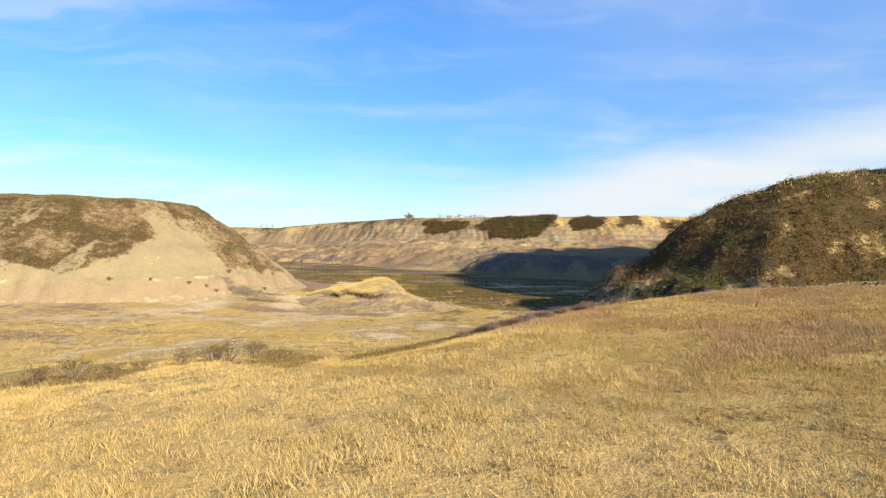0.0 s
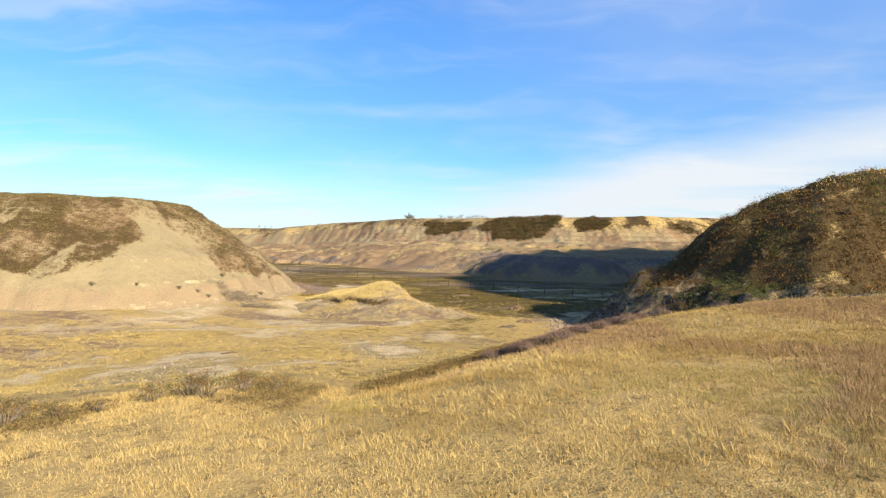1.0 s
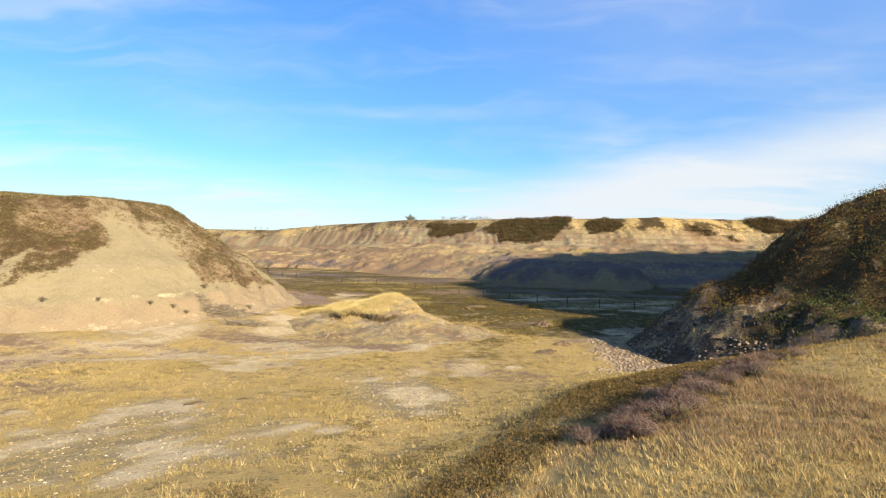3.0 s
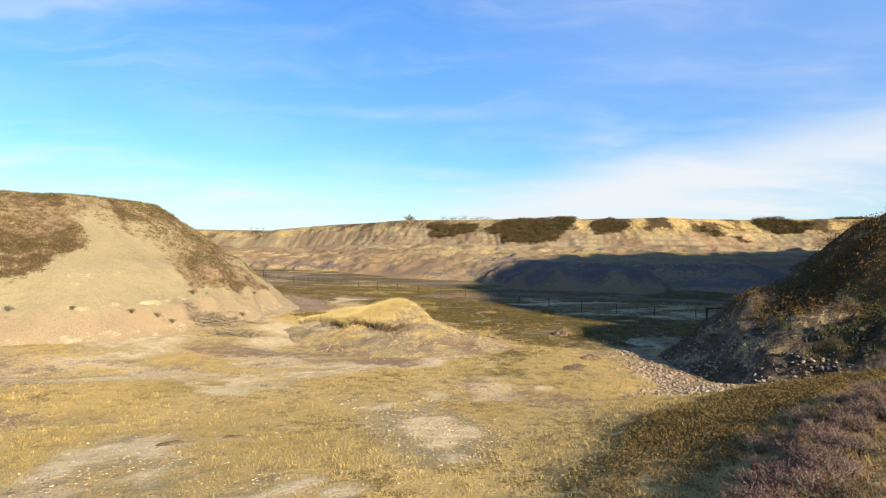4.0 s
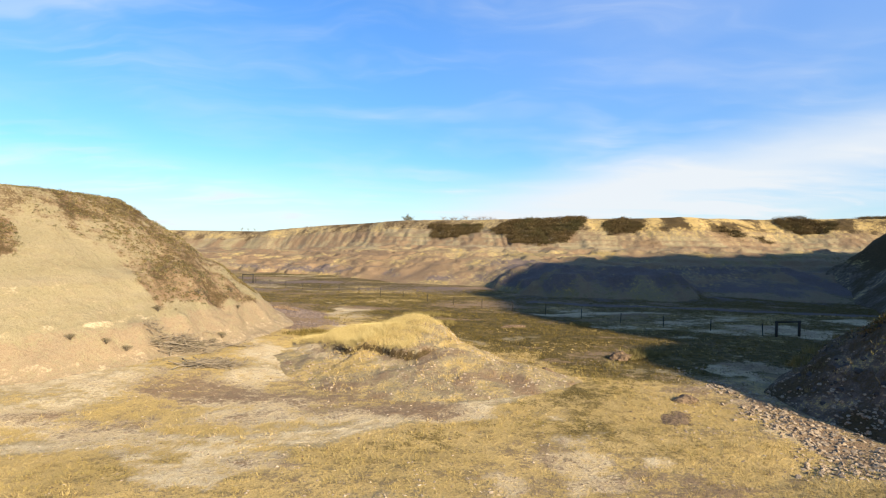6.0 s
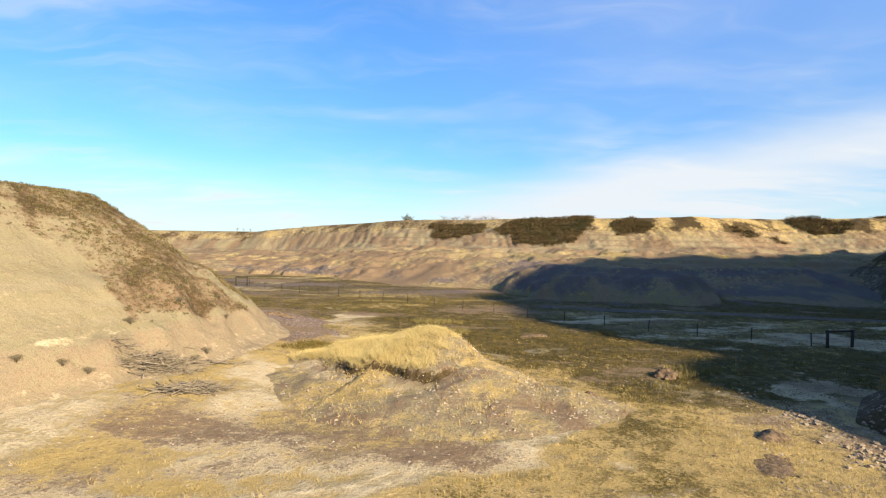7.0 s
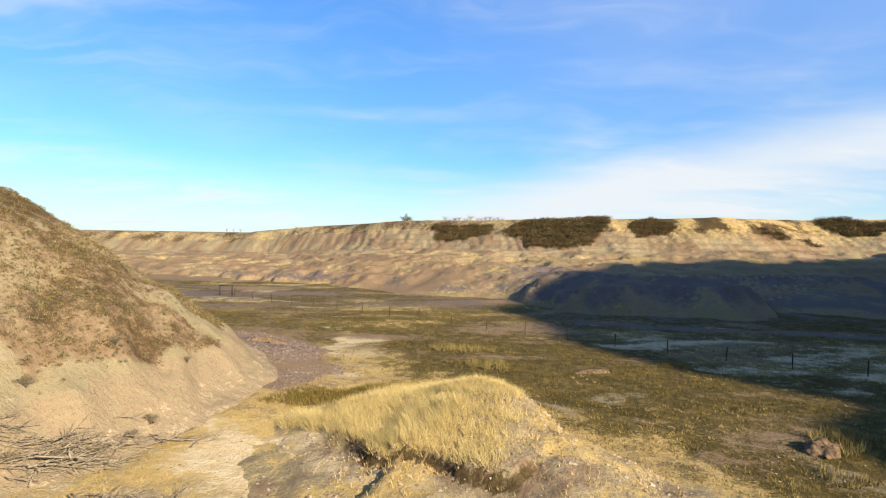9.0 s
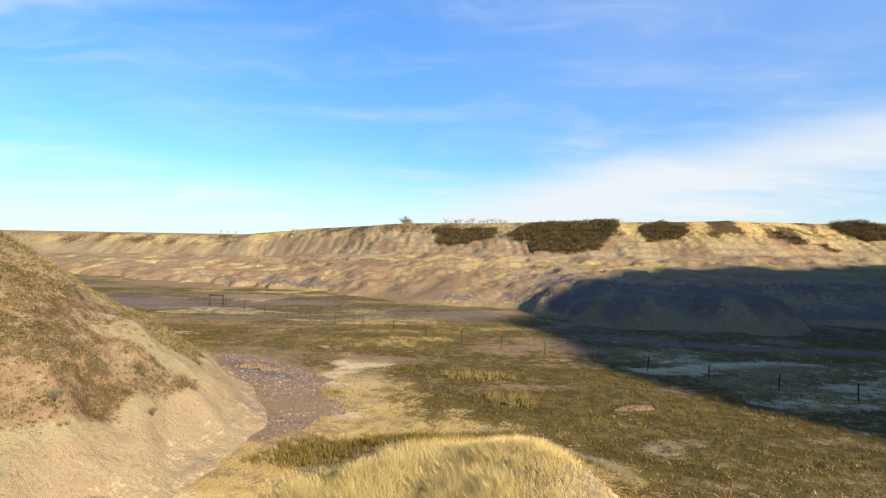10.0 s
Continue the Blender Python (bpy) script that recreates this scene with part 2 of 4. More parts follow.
def shader(name, build, rough=0.95, bump=0.3, size=0.05):
    m = bpy.data.materials.new(name)
    m.use_nodes = True
    n = Net(m.node_tree)
    n.nodes.clear()
    colour, height = build(n)
    ins = {"Base Color": n.mix(1.0, colour, (0.68, 0.68, 0.68), "MULTIPLY"), "Roughness": rough, "Specular IOR Level": 0.12}
    if height is not None:
        ins["Normal"] = n.add("ShaderNodeBump", {"Strength": bump, "Distance": size, "Height": height}).outputs[0]
    out = n.add("ShaderNodeBsdfPrincipled", ins)
    n.tree.links.new(out.outputs[0], n.add("ShaderNodeOutputMaterial").inputs[0])
    return m


def land_layers(n):
    pos = n.add("ShaderNodeTexCoord").outputs["Object"]
    a = lambda k: n.add("ShaderNodeAttribute", attribute_name=k).outputs["Fac"]
    grit, fine = n.noise(pos, 28.0, 3), n.noise(pos, 7.0, 5, 0.62)
    mid, big = n.noise(pos, 1.3, 5, 0.6), n.noise(pos, 0.2, 4)
    strata = n.noise(n.stretch(pos, 0.035, 0.035, 1.5), 1.0, 5, 0.62)
    runnel = n.noise(n.stretch(pos, 1.6, 1.6, 0.25), 1.0, 4, 0.6)
    edge = n.math("MULTIPLY", n.math("ADD", n.math("SUBTRACT", mid, 0.5), n.math("SUBTRACT", fine, 0.5)), 1.15)

    def over(colour, key, tint):
        f = n.ramp(n.math("ADD", a(key), edge), 0.28, 0.72)
        return n.mix(f, colour, tint)

    c = n.mix(n.ramp(big, 0.35, 0.65), (0.63, 0.442, 0.160), (0.73, 0.515, 0.202))
    c = n.mix(n.ramp(mid, 0.45, 0.72), c, (0.50, 0.345, 0.138))
    c = over(c, "green", n.mix(n.ramp(mid, 0.4, 0.65), GREEN, (0.21, 0.146, 0.039)))
    bed = n.math("MULTIPLY_ADD", a("bed"), 0.8, 0.2)
    clay = n.mix(n.math("MULTIPLY", n.ramp(strata, 0.38, 0.62), n.math("MULTIPLY_ADD", bed, 0.5, 0.5)), CLAY, (0.455, 0.365, 0.212))
    clay = n.mix(n.math("MULTIPLY", n.ramp(mid, 0.45, 0.7), 0.38), clay, (0.36, 0.26, 0.135))
    clay = n.mix(n.math("MULTIPLY", n.ramp(strata, 0.60, 0.70), n.math("MULTIPLY", bed, 0.6)), clay, (0.40, 0.32, 0.22))
    clay = n.mix(n.math("MULTIPLY", n.ramp(runnel, 0.52, 0.72), 0.5), clay, (0.46, 0.35, 0.21))
    c = over(c, "clay", clay)
    c = over(c, "pink", n.mix(n.ramp(runnel, 0.4, 0.65), PINK, (0.42, 0.31, 0.185)))
    c = over(c, "pale", n.mix(n.ramp(mid, 0.4, 0.65), PALE, (0.90, 0.72, 0.43)))
    c = over(c, "rust", n.mix(n.ramp(fine, 0.4, 0.65), RUST, (0.40, 0.29, 0.165)))
    c = over(c, "shale", n.mix(n.ramp(fine, 0.45, 0.7), SHALE, (0.40, 0.30, 0.26)))
    c = over(c, "scrub", n.mix(n.ramp(fine, 0.4, 0.65), SCRUB, (0.17, 0.115, 0.05)))
    c = n.mix(n.ramp(grit, 0.35, 0.7), c, n.mix(1.0, c, (0.70, 0.67, 0.64), "MULTIPLY"))
    c = n.mix(n.ramp(fine, 0.5, 0.75), c, n.mix(1.0, c, (0.74, 0.71, 0.68), "MULTIPLY"))
    h = n.math("ADD", n.math("MULTIPLY", mid, 1.6), n.math("ADD", n.math("MULTIPLY", fine, 0.7), n.math("MULTIPLY", grit, 0.25)))
    return c, n.math("ADD", h, n.math("MULTIPLY", n.math("MULTIPLY", runnel, a("clay")), 1.2))


EARTH = shader("dry_earth", land_layers, bump=0.7, size=0.14)


def leafy(name, dark, light, other, rough=0.85):
    """Blades and leaves: a tone for each plant, a shade for each leaf."""
    def build(n):
        tone = n.add("ShaderNodeAttribute", attribute_name="tone").outputs["Fac"]
        leaf = n.add("ShaderNodeNewGeometry").outputs["Random Per Island"]
        c = n.mix(leaf, dark, light)
        return n.mix(n.ramp(tone, 0.45, 0.95), c, n.mix(leaf, n.mix(0.5, other, dark), other)), None
    return shader(name, build, rough)


def plain(name, a, b, scale=6.0, rough=0.9, bump=0.5, size=0.02):
    def build(n):
        pos = n.add("ShaderNodeTexCoord").outputs["Object"]
        rnd = n.add("ShaderNodeObjectInfo").outputs["Random"]
        v = n.noise(pos, scale, 5, 0.6)
        c = n.mix(n.ramp(v, 0.35, 0.65), a, b)
        return n.mix(n.math("MULTIPLY", rnd, 0.5), c, n.mix(1.0, c, (0.62, 0.60, 0.60), "MULTIPLY")), v
    return shader(name, build, rough, bump, size)


STRAW_BLADES = leafy("straw_blades", (0.52, 0.36, 0.12), (0.88, 0.645, 0.265), (0.36, 0.235, 0.072))
GOLD_BLADES = leafy("gold_blades", (0.56, 0.42, 0.15), (0.90, 0.69, 0.30), (0.66, 0.49, 0.18))
OLIVE_BLADES = leafy("olive_blades", (0.150, 0.105, 0.024), (0.32, 0.220, 0.054), (0.13, 0.105, 0.025))
BROWN_SCRUB = leafy("brown_scrub", (0.065, 0.038, 0.014), (0.38, 0.21, 0.066), (0.15, 0.18, 0.048))
GREY_SCRUB = leafy("grey_scrub", (0.12, 0.09, 0.042), (0.31, 0.24, 0.115), (0.17, 0.16, 0.08))
THICKET = leafy("thicket_leaves", (0.075, 0.048, 0.020), (0.20, 0.135, 0.052), (0.115, 0.098, 0.036))
PURPLE_TWIGS = leafy("purple_twigs", (0.15, 0.062, 0.056), (0.36, 0.19, 0.15), (0.25, 0.155, 0.09))
BARK = plain("grey_bark", (0.22, 0.17, 0.12), (0.38, 0.31, 0.23), 12.0)
STONE = plain("field_stone", (0.28, 0.195, 0.12), (0.62, 0.48, 0.32), 3.0)
SHALE_ROCK = plain("shale_rock", (0.055, 0.047, 0.042), (0.14, 0.118, 0.098), 3.0)
POST_WOOD = plain("weathered_post", (0.04, 0.034, 0.028), (0.10, 0.085, 0.066), 20.0)
PALE_STONE = plain("pale_stone", (0.46, 0.345, 0.19), (0.80, 0.62, 0.36), 5.0)
WIRE = plain("fence_wire", (0.16, 0.14, 0.12), (0.24, 0.21, 0.19), 30.0, 0.6)

# ---- land ----


def patch(x, y, pts, soft=1.5, rag=1.0, seed=0):
    """1 within an outline with a ragged edge, 0 outside."""
    return step(inside(x, y, pts) + rag * fbm(x, y, 4, 4, 200 + seed), -soft, soft)


def trail(x, y, pts, wide, seed=0):
    d, s = near_line(x, y, pts)
    return step(d + 0.6 * wide * fbm(x, y, 3, 3, 300 + seed), 1.3 * wide, 0.4 * wide)


CLAY_FLAT = [(-16, 36.5), (-11, 37), (-8.5, 30), (-8.8, 25.5), (-11, 24.5), (-16, 26.5)]
RUBBLE = [(-9.5, 42.5), (-4, 43.3), (-0.8, 39.5), (-4, 34), (-8.5, 35.5)]
APRON = [(-60, 42), (-27, 47.5), (-22, 49.5), (-18, 55), (-16, 62), (-18.5, 67), (-24, 70), (-60, 60)]
WHITE_FLAT = [(-22, 69.5), (-18.7, 68), (-14.8, 65.5), (-13.8, 63), (-17, 61.5), (-20.5, 64)]
TRACK = [(-60, 42), (-32, 44.5), (-24, 46.2), (-20, 48.8), (-15, 48.2), (-11.5, 48.6), (-8, 51), (-3, 54), (0.5, 58.5), (1.2, 61)]
LOOP = [(-14.5, 56), (-14, 53.5), (-12.5, 52), (-10, 52.3), (-7, 51.7)]
LIP_PATH = [(-7.5, 25.2), (-5.5, 26.6), (-3.5, 29.3), (-1.2, 31.2), (2.3, 37)]
PURPLE_FLAT = [(-30, 97), (-21, 92), (-16.5, 81), (-17, 75.5), (-20.5, 73), (-23, 78), (-26, 87)]
WHITE_PAN = [(-21, 96), (-16, 94), (-13.5, 82), (-16.5, 80), (-18.5, 84)]
ALKALI = [(1, 96), (9.5, 100), (20, 96), (32, 93), (70, 86), (70, 68), (34, 74), (24, 78), (13, 78), (11.5, 84), (9.5, 90)]
ALKALI_BANK = [(9, 105.5), (15, 104), (27, 99.5), (37, 96), (70, 91)]
TAN_STRIP = [(16, 58), (10, 60), (6, 62.5), (4.3, 67), (2, 74)]
SIDE_TRACK = [(-8, 77.5), (-5.1, 75.8), (-2.8, 73.3), (-1.6, 69.9), (-0.9, 65.6), (0.5, 61)]
SCREE = [(12.5, 61), (14, 54), (14.8, 48), (16.8, 43), (15.5, 40.4), (11, 43.4), (7.6, 45), (9, 50), (9.6, 55), (10.5, 61)]


def ground_layers(x, y, z):
    r = ridge_d(x, y)
    low = 1 - step(r, -4.5, -2)
    n1, n2, n3 = fbm(x, y, 9, 4, 70), fbm(x, y, 16, 4, 71), fbm(x, y, 3.5, 4, 72)
    streak = fbm(x * 0.35, y, 2.6, 4, 73)
    clay = low * (0.26 + 0.35 * n1 + 0.55 * streak) * step(y, 80, 64)
    clay = np.maximum(clay, 0.75 * low * patch(x, y, CLAY_FLAT, 2.5, 4, 1) + 0.3 * n3 * low)
    clay = np.maximum(clay, (0.62 + 0.45 * n3 + 0.25 * streak) * patch(x, y, APRON, 2, 4, 2))
    clay = np.maximum(clay, 0.85 * trail(x, y, TRACK, 1.0, 1))
    clay = np.maximum(clay, 0.8 * trail(x, y, LOOP, 0.5, 2))
    clay = np.maximum(clay, 0.45 * trail(x, y, LIP_PATH, 0.45, 3))
    clay = np.maximum(clay, 0.85 * trail(x, y, SIDE_TRACK, 0.5, 4))
    clay = np.maximum(clay, (0.62 + 0.3 * n3) * trail(x, y, TAN_STRIP, 2.2, 5))
    clay = np.maximum(clay, 0.68 * low * patch(x, y, RUBBLE, 2.5, 4, 3) + 0.3 * n3 * low)
    green = low * (0.24 + 0.45 * n2 + 0.35 * n3) + 0.12 * (1 - low) * (1 + 2 * n1)
    strip, _ = near_line(x, y, [(-40, 40), (-20, 43.5), (-8, 46), (2, 52), (5, 60), (0, 78)])
    green = np.maximum(green, (0.34 + 0.35 * n3) * step(strip, 5.0, 1.5) * low)
    green = np.maximum(green, step(y + 4 * n1 + 0.5 * x, 72, 84) * (0.72 + 0.35 * n2 + 0.3 * n3 + 0.35 * streak))
    green = np.maximum(green, step(y - 0.35 * (36 - x) + 3 * n1, 96, 101) * 1.0 * step(x, 0, 12))
    green = np.maximum(green, 0.8 * patch(x, y, [(-19, 71.5), (-17, 75), (-7, 76.5), (-6, 73.5), (-12, 71)], 1, 1, 4))
    pale = np.maximum(0.85 * patch(x, y, WHITE_FLAT, 1.5, 3, 5), (0.50 + 0.9 * streak) * patch(x, y, WHITE_PAN, 3, 6, 6))
    pale = np.maximum(pale, (0.44 + 0.9 * streak + 0.3 * n3) * patch(x, y, ALKALI, 2.5, 5, 7))
    pale = np.maximum(pale, 0.66 * low * step(n3 + 0.7 * streak + 0.3 * n1, 0.24, 0.52) * step(y, 22, 30) * step(y, 76, 62))
    pale = np.maximum(pale, 0.95 * low * patch(x, y, CLAY_FLAT, 2.5, 5, 1) * step(n3 + 0.5 * streak, -0.35, 0.2))
    pale = np.maximum(pale, 0.75 * low * patch(x, y, RUBBLE, 2.5, 5, 3) * step(n3 + 0.5 * streak, -0.1, 0.35))
    pale = np.maximum(pale, 0.95 * patch(x, y, [(-8.8, 41.4), (-6, 43), (-4.6, 42.3), (-6.4, 40.8)], 0.6, 1.2, 18))
    worn = patch(x, y, [(-45, 40), (-26, 46), (-19, 47), (-10, 47.5), (-2, 51), (-5, 53), (-12, 53.5), (-17, 56), (-22, 55), (-45, 48)], 2, 3, 16)
    pale = np.maximum(pale, worn * (0.42 + 0.9 * streak + 0.4 * n3))
    pale = np.maximum(pale, 0.6 * trail(x, y, TRACK, 0.7, 1))
    pale = np.maximum(pale, (0.42 + 0.5 * n3 + 0.3 * streak) * patch(x, y, APRON, 2, 4, 2))
    shale = 0.85 * trail(x, y, ALKALI_BANK, 1.5, 6)
    shale = np.maximum(shale, 0.45 * step(y, 98, 112) * step(x, -8, 8) * (0.9 + n3))
    shale = np.maximum(shale, (0.25 + 0.5 * n3) * patch(x, y, [(12, 80), (40, 74), (45, 68), (30, 64), (16, 68)], 3, 3, 8))
    rust = 0.62 * patch(x, y, SCREE, 1.5, 2, 9) + 0.3 * n3
    rust = np.maximum(rust, (0.98 + 0.4 * streak) * patch(x, y, PURPLE_FLAT, 1.5, 2, 10))
    shale = np.maximum(shale, (0.26 + 0.8 * streak + 0.7 * n3) * patch(x, y, PURPLE_FLAT, 1.5, 2, 10))
    rust = np.maximum(rust, (0.35 + 0.6 * n3) * patch(x, y, [(-34, 46), (-24, 48.3), (-15, 50), (-15, 53), (-22, 53.5), (-27, 50), (-38, 47)], 1, 1, 11))
    rust = np.maximum(rust, 0.50 * low * (0.3 + 1.3 * n1 + 1.0 * streak))
    bands = fbm(x * 0.22, y, 5, 4, 77)
    # shale flats below the bench, with part of their shade in the colour
    flats = patch(x, y, [(-70, 156), (-48, 147), (-20, 134), (0, 127), (3, 117), (-20, 113), (-37, 116), (-70, 132)], 3, 4, 19)
    shale = np.maximum(shale, flats * (0.46 + 0.5 * bands))
    heap = patch(x, y, [(3.2, 51), (6.3, 54.8), (8.6, 55), (7.2, 50.5), (4.4, 49)], 1.0, 2, 20)
    rust = np.maximum(rust, step(y, 78, 88) * (0.22 + 0.5 * n2 + 0.9 * bands) * step(x, 40, 10))
    pale = np.maximum(pale, 0.48 * step(y, 90, 100) * step(fbm(x * 0.3, y, 4, 4, 78), 0.30, 0.5) * step(x, 12, -2))
    gold = patch(x, y, [(-5, 71), (-1.5, 66), (1.5, 61.5), (1.3, 57), (-1.5, 51.5), (-3, 48.5), (0, 47.5), (4, 51), (6, 57), (5, 62), (4.6, 68), (2, 74)], 1.0, 2, 15)
    clay, rust, pale = clay * (1 - 0.75 * gold), rust * (1 - 0.5 * gold), pale * (1 - 0.8 * gold)
    green = np.maximum(green, gold * (0.36 + 0.7 * n3))
    # olive valley floor, its colour also darkened to stand for shade
    olive_shade = patch(x, y, [(-2, 69), (3, 62), (9, 57), (20, 59), (28, 72), (14, 82), (10, 96), (-4, 102), (-19, 98), (-14, 84), (-9, 78)], 3, 4, 13)
    green = np.maximum(green, olive_shade * (0.95 + 0.3 * n3))
    rust = np.maximum(rust, olive_shade * (0.16 + 0.5 * n1 + 0.5 * streak))
    scrub = (1 - low) * (0.06 + 0.16 * step(x, 1, 9) * step(y, 12, 20) + 0.5 * fbm(x, y, 7, 4, 75) + 0.22 * fbm(x, y, 1.4, 3, 76))
    return dict(clay=clay * (0.85 + 0.25 * n3), green=green, pale=pale, shale=shale, scrub=np.maximum(scrub, heap * (0.38 + 0.6 * n3)), pink=0 * x, rust=rust)


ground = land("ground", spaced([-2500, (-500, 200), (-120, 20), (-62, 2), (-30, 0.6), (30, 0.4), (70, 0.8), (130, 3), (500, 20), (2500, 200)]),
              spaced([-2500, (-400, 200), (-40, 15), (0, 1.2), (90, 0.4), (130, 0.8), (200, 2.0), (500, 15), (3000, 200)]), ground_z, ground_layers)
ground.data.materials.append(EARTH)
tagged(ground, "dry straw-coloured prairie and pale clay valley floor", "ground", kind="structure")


def above(gap):
    return lambda X, Y, Z: Z > ground_z(X, Y) - gap


WEST_COVER = [(-140, 44), (-60, 48), (-42, 52), (-36.5, 52.6), (-33.9, 56.2), (-34.3, 59.1), (-33.0, 61.7), (-35, 63.4), (-38.5, 63.6), (-41, 67), (-140, 75)]
EAST_COVER = [(-34.5, 67), (-32.3, 65.6), (-29, 64.4), (-25.2, 64.0), (-23.6, 67.3), (-23, 72.5), (-21, 79), (-26, 92), (-60, 112), (-140, 130), (-140, 78), (-40, 71)]


def butte_green(x, y, z):
    """How far plants cover the butte: a cap, a patch on its front and its eastern side."""
    n1, n2, n3 = fbm(x, y, 6, 4, 80), fbm(x, y, 2.5, 4, 81), fbm(x, y, 0.9, 3, 82)
    rag = 1.0 * n1 + 1.3 * n2 + 0.7 * n3
    west = step(inside(x, y, WEST_COVER) + rag, -0.5, 0.5) * step(z + 1.2 * n2 + 0.6 * n3, 4.0, 4.9)
    east = step(inside(x, y, EAST_COVER) + rag, -0.5, 0.5) * step(z + 1.0 * n2 + 0.5 * n3, 2.6, 3.4)
    cap = step(z + 0.5 * n2, 12.0, 12.5)
    thin = 0.62 * step(z + 1.5 * n1 + 1.5 * n2, 8.2, 10.5)
    strip = step(np.abs(y - 77.5 - 0.6 * (x + 21)), 1.6, 0.8) * step(z, 6.5, 5)
    bare = step(n2 - 0.5 * n1, 0.40, 0.62) * step(z, 11.6, 10.5) * np.interp(x, [-34, -31], [0.6, 0.25])
    return np.maximum.reduce([cap, thin, np.maximum(west, east) * (1 - bare)]) * (1 - 0.8 * strip)


def butte_layers(x, y, z):
    n1, n2 = fbm(x, y, 6, 4, 80), fbm(x, y, 2.5, 4, 81)
    grass = butte_green(x, y, z)
    return dict(clay=1.15 + 0 * x, green=grass * (0.55 + 0.4 * n1), pale=np.maximum(0.8 * step(z + 0.4 * n1, 7.5, 5.5) * step(z + 0.4 * n1, 2.9, 3.6) * (0.08 + 0.4 * n2), (0.24 + 0.5 * n2) * step(np.abs(z - 3.1 + 0.2 * n2), 0.28, 0.1) * step(y, 66, 62) + step(z + 0.2 * n2, 1.7, 1.3) * 0.30) * (1 - 0.6 * grass), shale=0 * x,
                scrub=grass * (0.40 + 0.5 * n2 + 0.18 * step(x, -32, -34)), pink=step(z + 0.25 * n2, 3.15, 2.7) * 0.62, rust=grass * (0.72 + 0.25 * n1 + 0.3 * n2))


butte = land("butte", spaced([-140, (-60, 2), (-15, 0.3)]), spaced([42, (96, 0.3), (132, 2)]), butte_z, butte_layers, above(0.4))
butte.data.materials.append(EARTH)
tagged(butte, "pale clay butte with a scrubby grass cap", "butte", kind="structure")


def hill_layers(x, y, z):
    n1, n2 = fbm(x, y, 6, 4, 90), fbm(x, y, 2.5, 4, 91)
    d = inside(x, y, HILL)
    rock = step(d + 2 * n1 + 1.5 * n2, 6.2, 4.2)
    top = step(d + 3 * n1, 15, 21)
    return dict(clay=0.6 * rock * (0.3 + 1.4 * n2), green=0.45 + 0.6 * n1, pale=0 * x, shale=rock * (0.8 + 0.6 * n2),
                scrub=(1 - top) * (1 - 0.4 * rock) * (0.95 + 0.7 * n2), pink=0 * x, rust=(1 - top) * (0.55 + 0.5 * n1))


hill = land("hill", spaced([8, (44, 0.35), (90, 1.5), (200, 5), (600, 40)]), spaced([-60, (20, 4), (28, 1), (72, 0.35), (150, 1.5), (300, 10)]),
            hill_z, hill_layers, above(0.4))
hill.data.materials.append(EARTH)
tagged(hill, "shaded hill with brown and green scrub over a rocky foot", "hill", kind="structure")


def mesa_layers(x, y, z):
    n1, n2 = fbm(x, y, 22, 4, 100), fbm(x, y, 5, 4, 101)
    d = inside(x, y, RIM) + 5 * fbm(x, y, 30, 3, 50)
    cliff = step(d + 1.5 * n2, -30, -20) * step(d + 2 * n2 + 1.5 * n1, -4.5, -8)
    turf = step(x + 10 * n1, 30, 55) * step(d + 4 * n2 + 3 * n1, -15, -9)
    cliff = cliff * (1 - 0.4 * turf)
    bed = step(np.sin(z * 4.2 + 0.5 * n1) + 0.7 * np.sin(z * 9.7) + 0.5 * n2, 0.30, 0.9)
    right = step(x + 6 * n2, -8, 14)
    # low shale banks, darkened in colour for the shade on them as well
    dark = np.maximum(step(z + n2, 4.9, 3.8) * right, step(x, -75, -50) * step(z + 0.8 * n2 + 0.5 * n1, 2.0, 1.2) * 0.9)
    talus = (1 - right) * step(d, -14, -20)
    band = 0.6 * step(np.abs(z - 6.0 + 0.3 * n1), 0.5, 0.2) + 0.6 * step(np.abs(z - 3.2 + 0.3 * n1), 0.4, 0.15) * (1 - right)
    return dict(bed=cliff, clay=np.maximum(cliff * (0.95 + 0.3 * n2), np.maximum(talus * (0.7 + 0.4 * n1 + 0.5 * n2), (0.62 + 0.4 * n2) * (1 - 0.4 * turf))),
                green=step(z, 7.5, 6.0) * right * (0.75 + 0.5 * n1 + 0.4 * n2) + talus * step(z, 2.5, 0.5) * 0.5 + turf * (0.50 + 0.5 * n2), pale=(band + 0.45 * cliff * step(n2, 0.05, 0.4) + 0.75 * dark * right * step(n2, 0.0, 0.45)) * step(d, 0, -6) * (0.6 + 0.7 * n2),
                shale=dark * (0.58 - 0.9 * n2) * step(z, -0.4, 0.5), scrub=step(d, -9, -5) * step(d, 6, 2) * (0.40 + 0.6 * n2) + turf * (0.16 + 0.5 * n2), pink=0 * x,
                rust=np.maximum(np.maximum(talus * (0.62 + 0.8 * n2), 0.48 + 0.6 * n2), cliff * (0.75 * bed + 0.3 * n2)))


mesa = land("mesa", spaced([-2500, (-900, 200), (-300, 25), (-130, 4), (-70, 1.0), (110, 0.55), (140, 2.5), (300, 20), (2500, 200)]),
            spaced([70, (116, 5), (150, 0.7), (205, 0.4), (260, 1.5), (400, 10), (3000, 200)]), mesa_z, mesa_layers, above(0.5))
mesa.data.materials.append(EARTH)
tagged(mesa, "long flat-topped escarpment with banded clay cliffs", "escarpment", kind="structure")

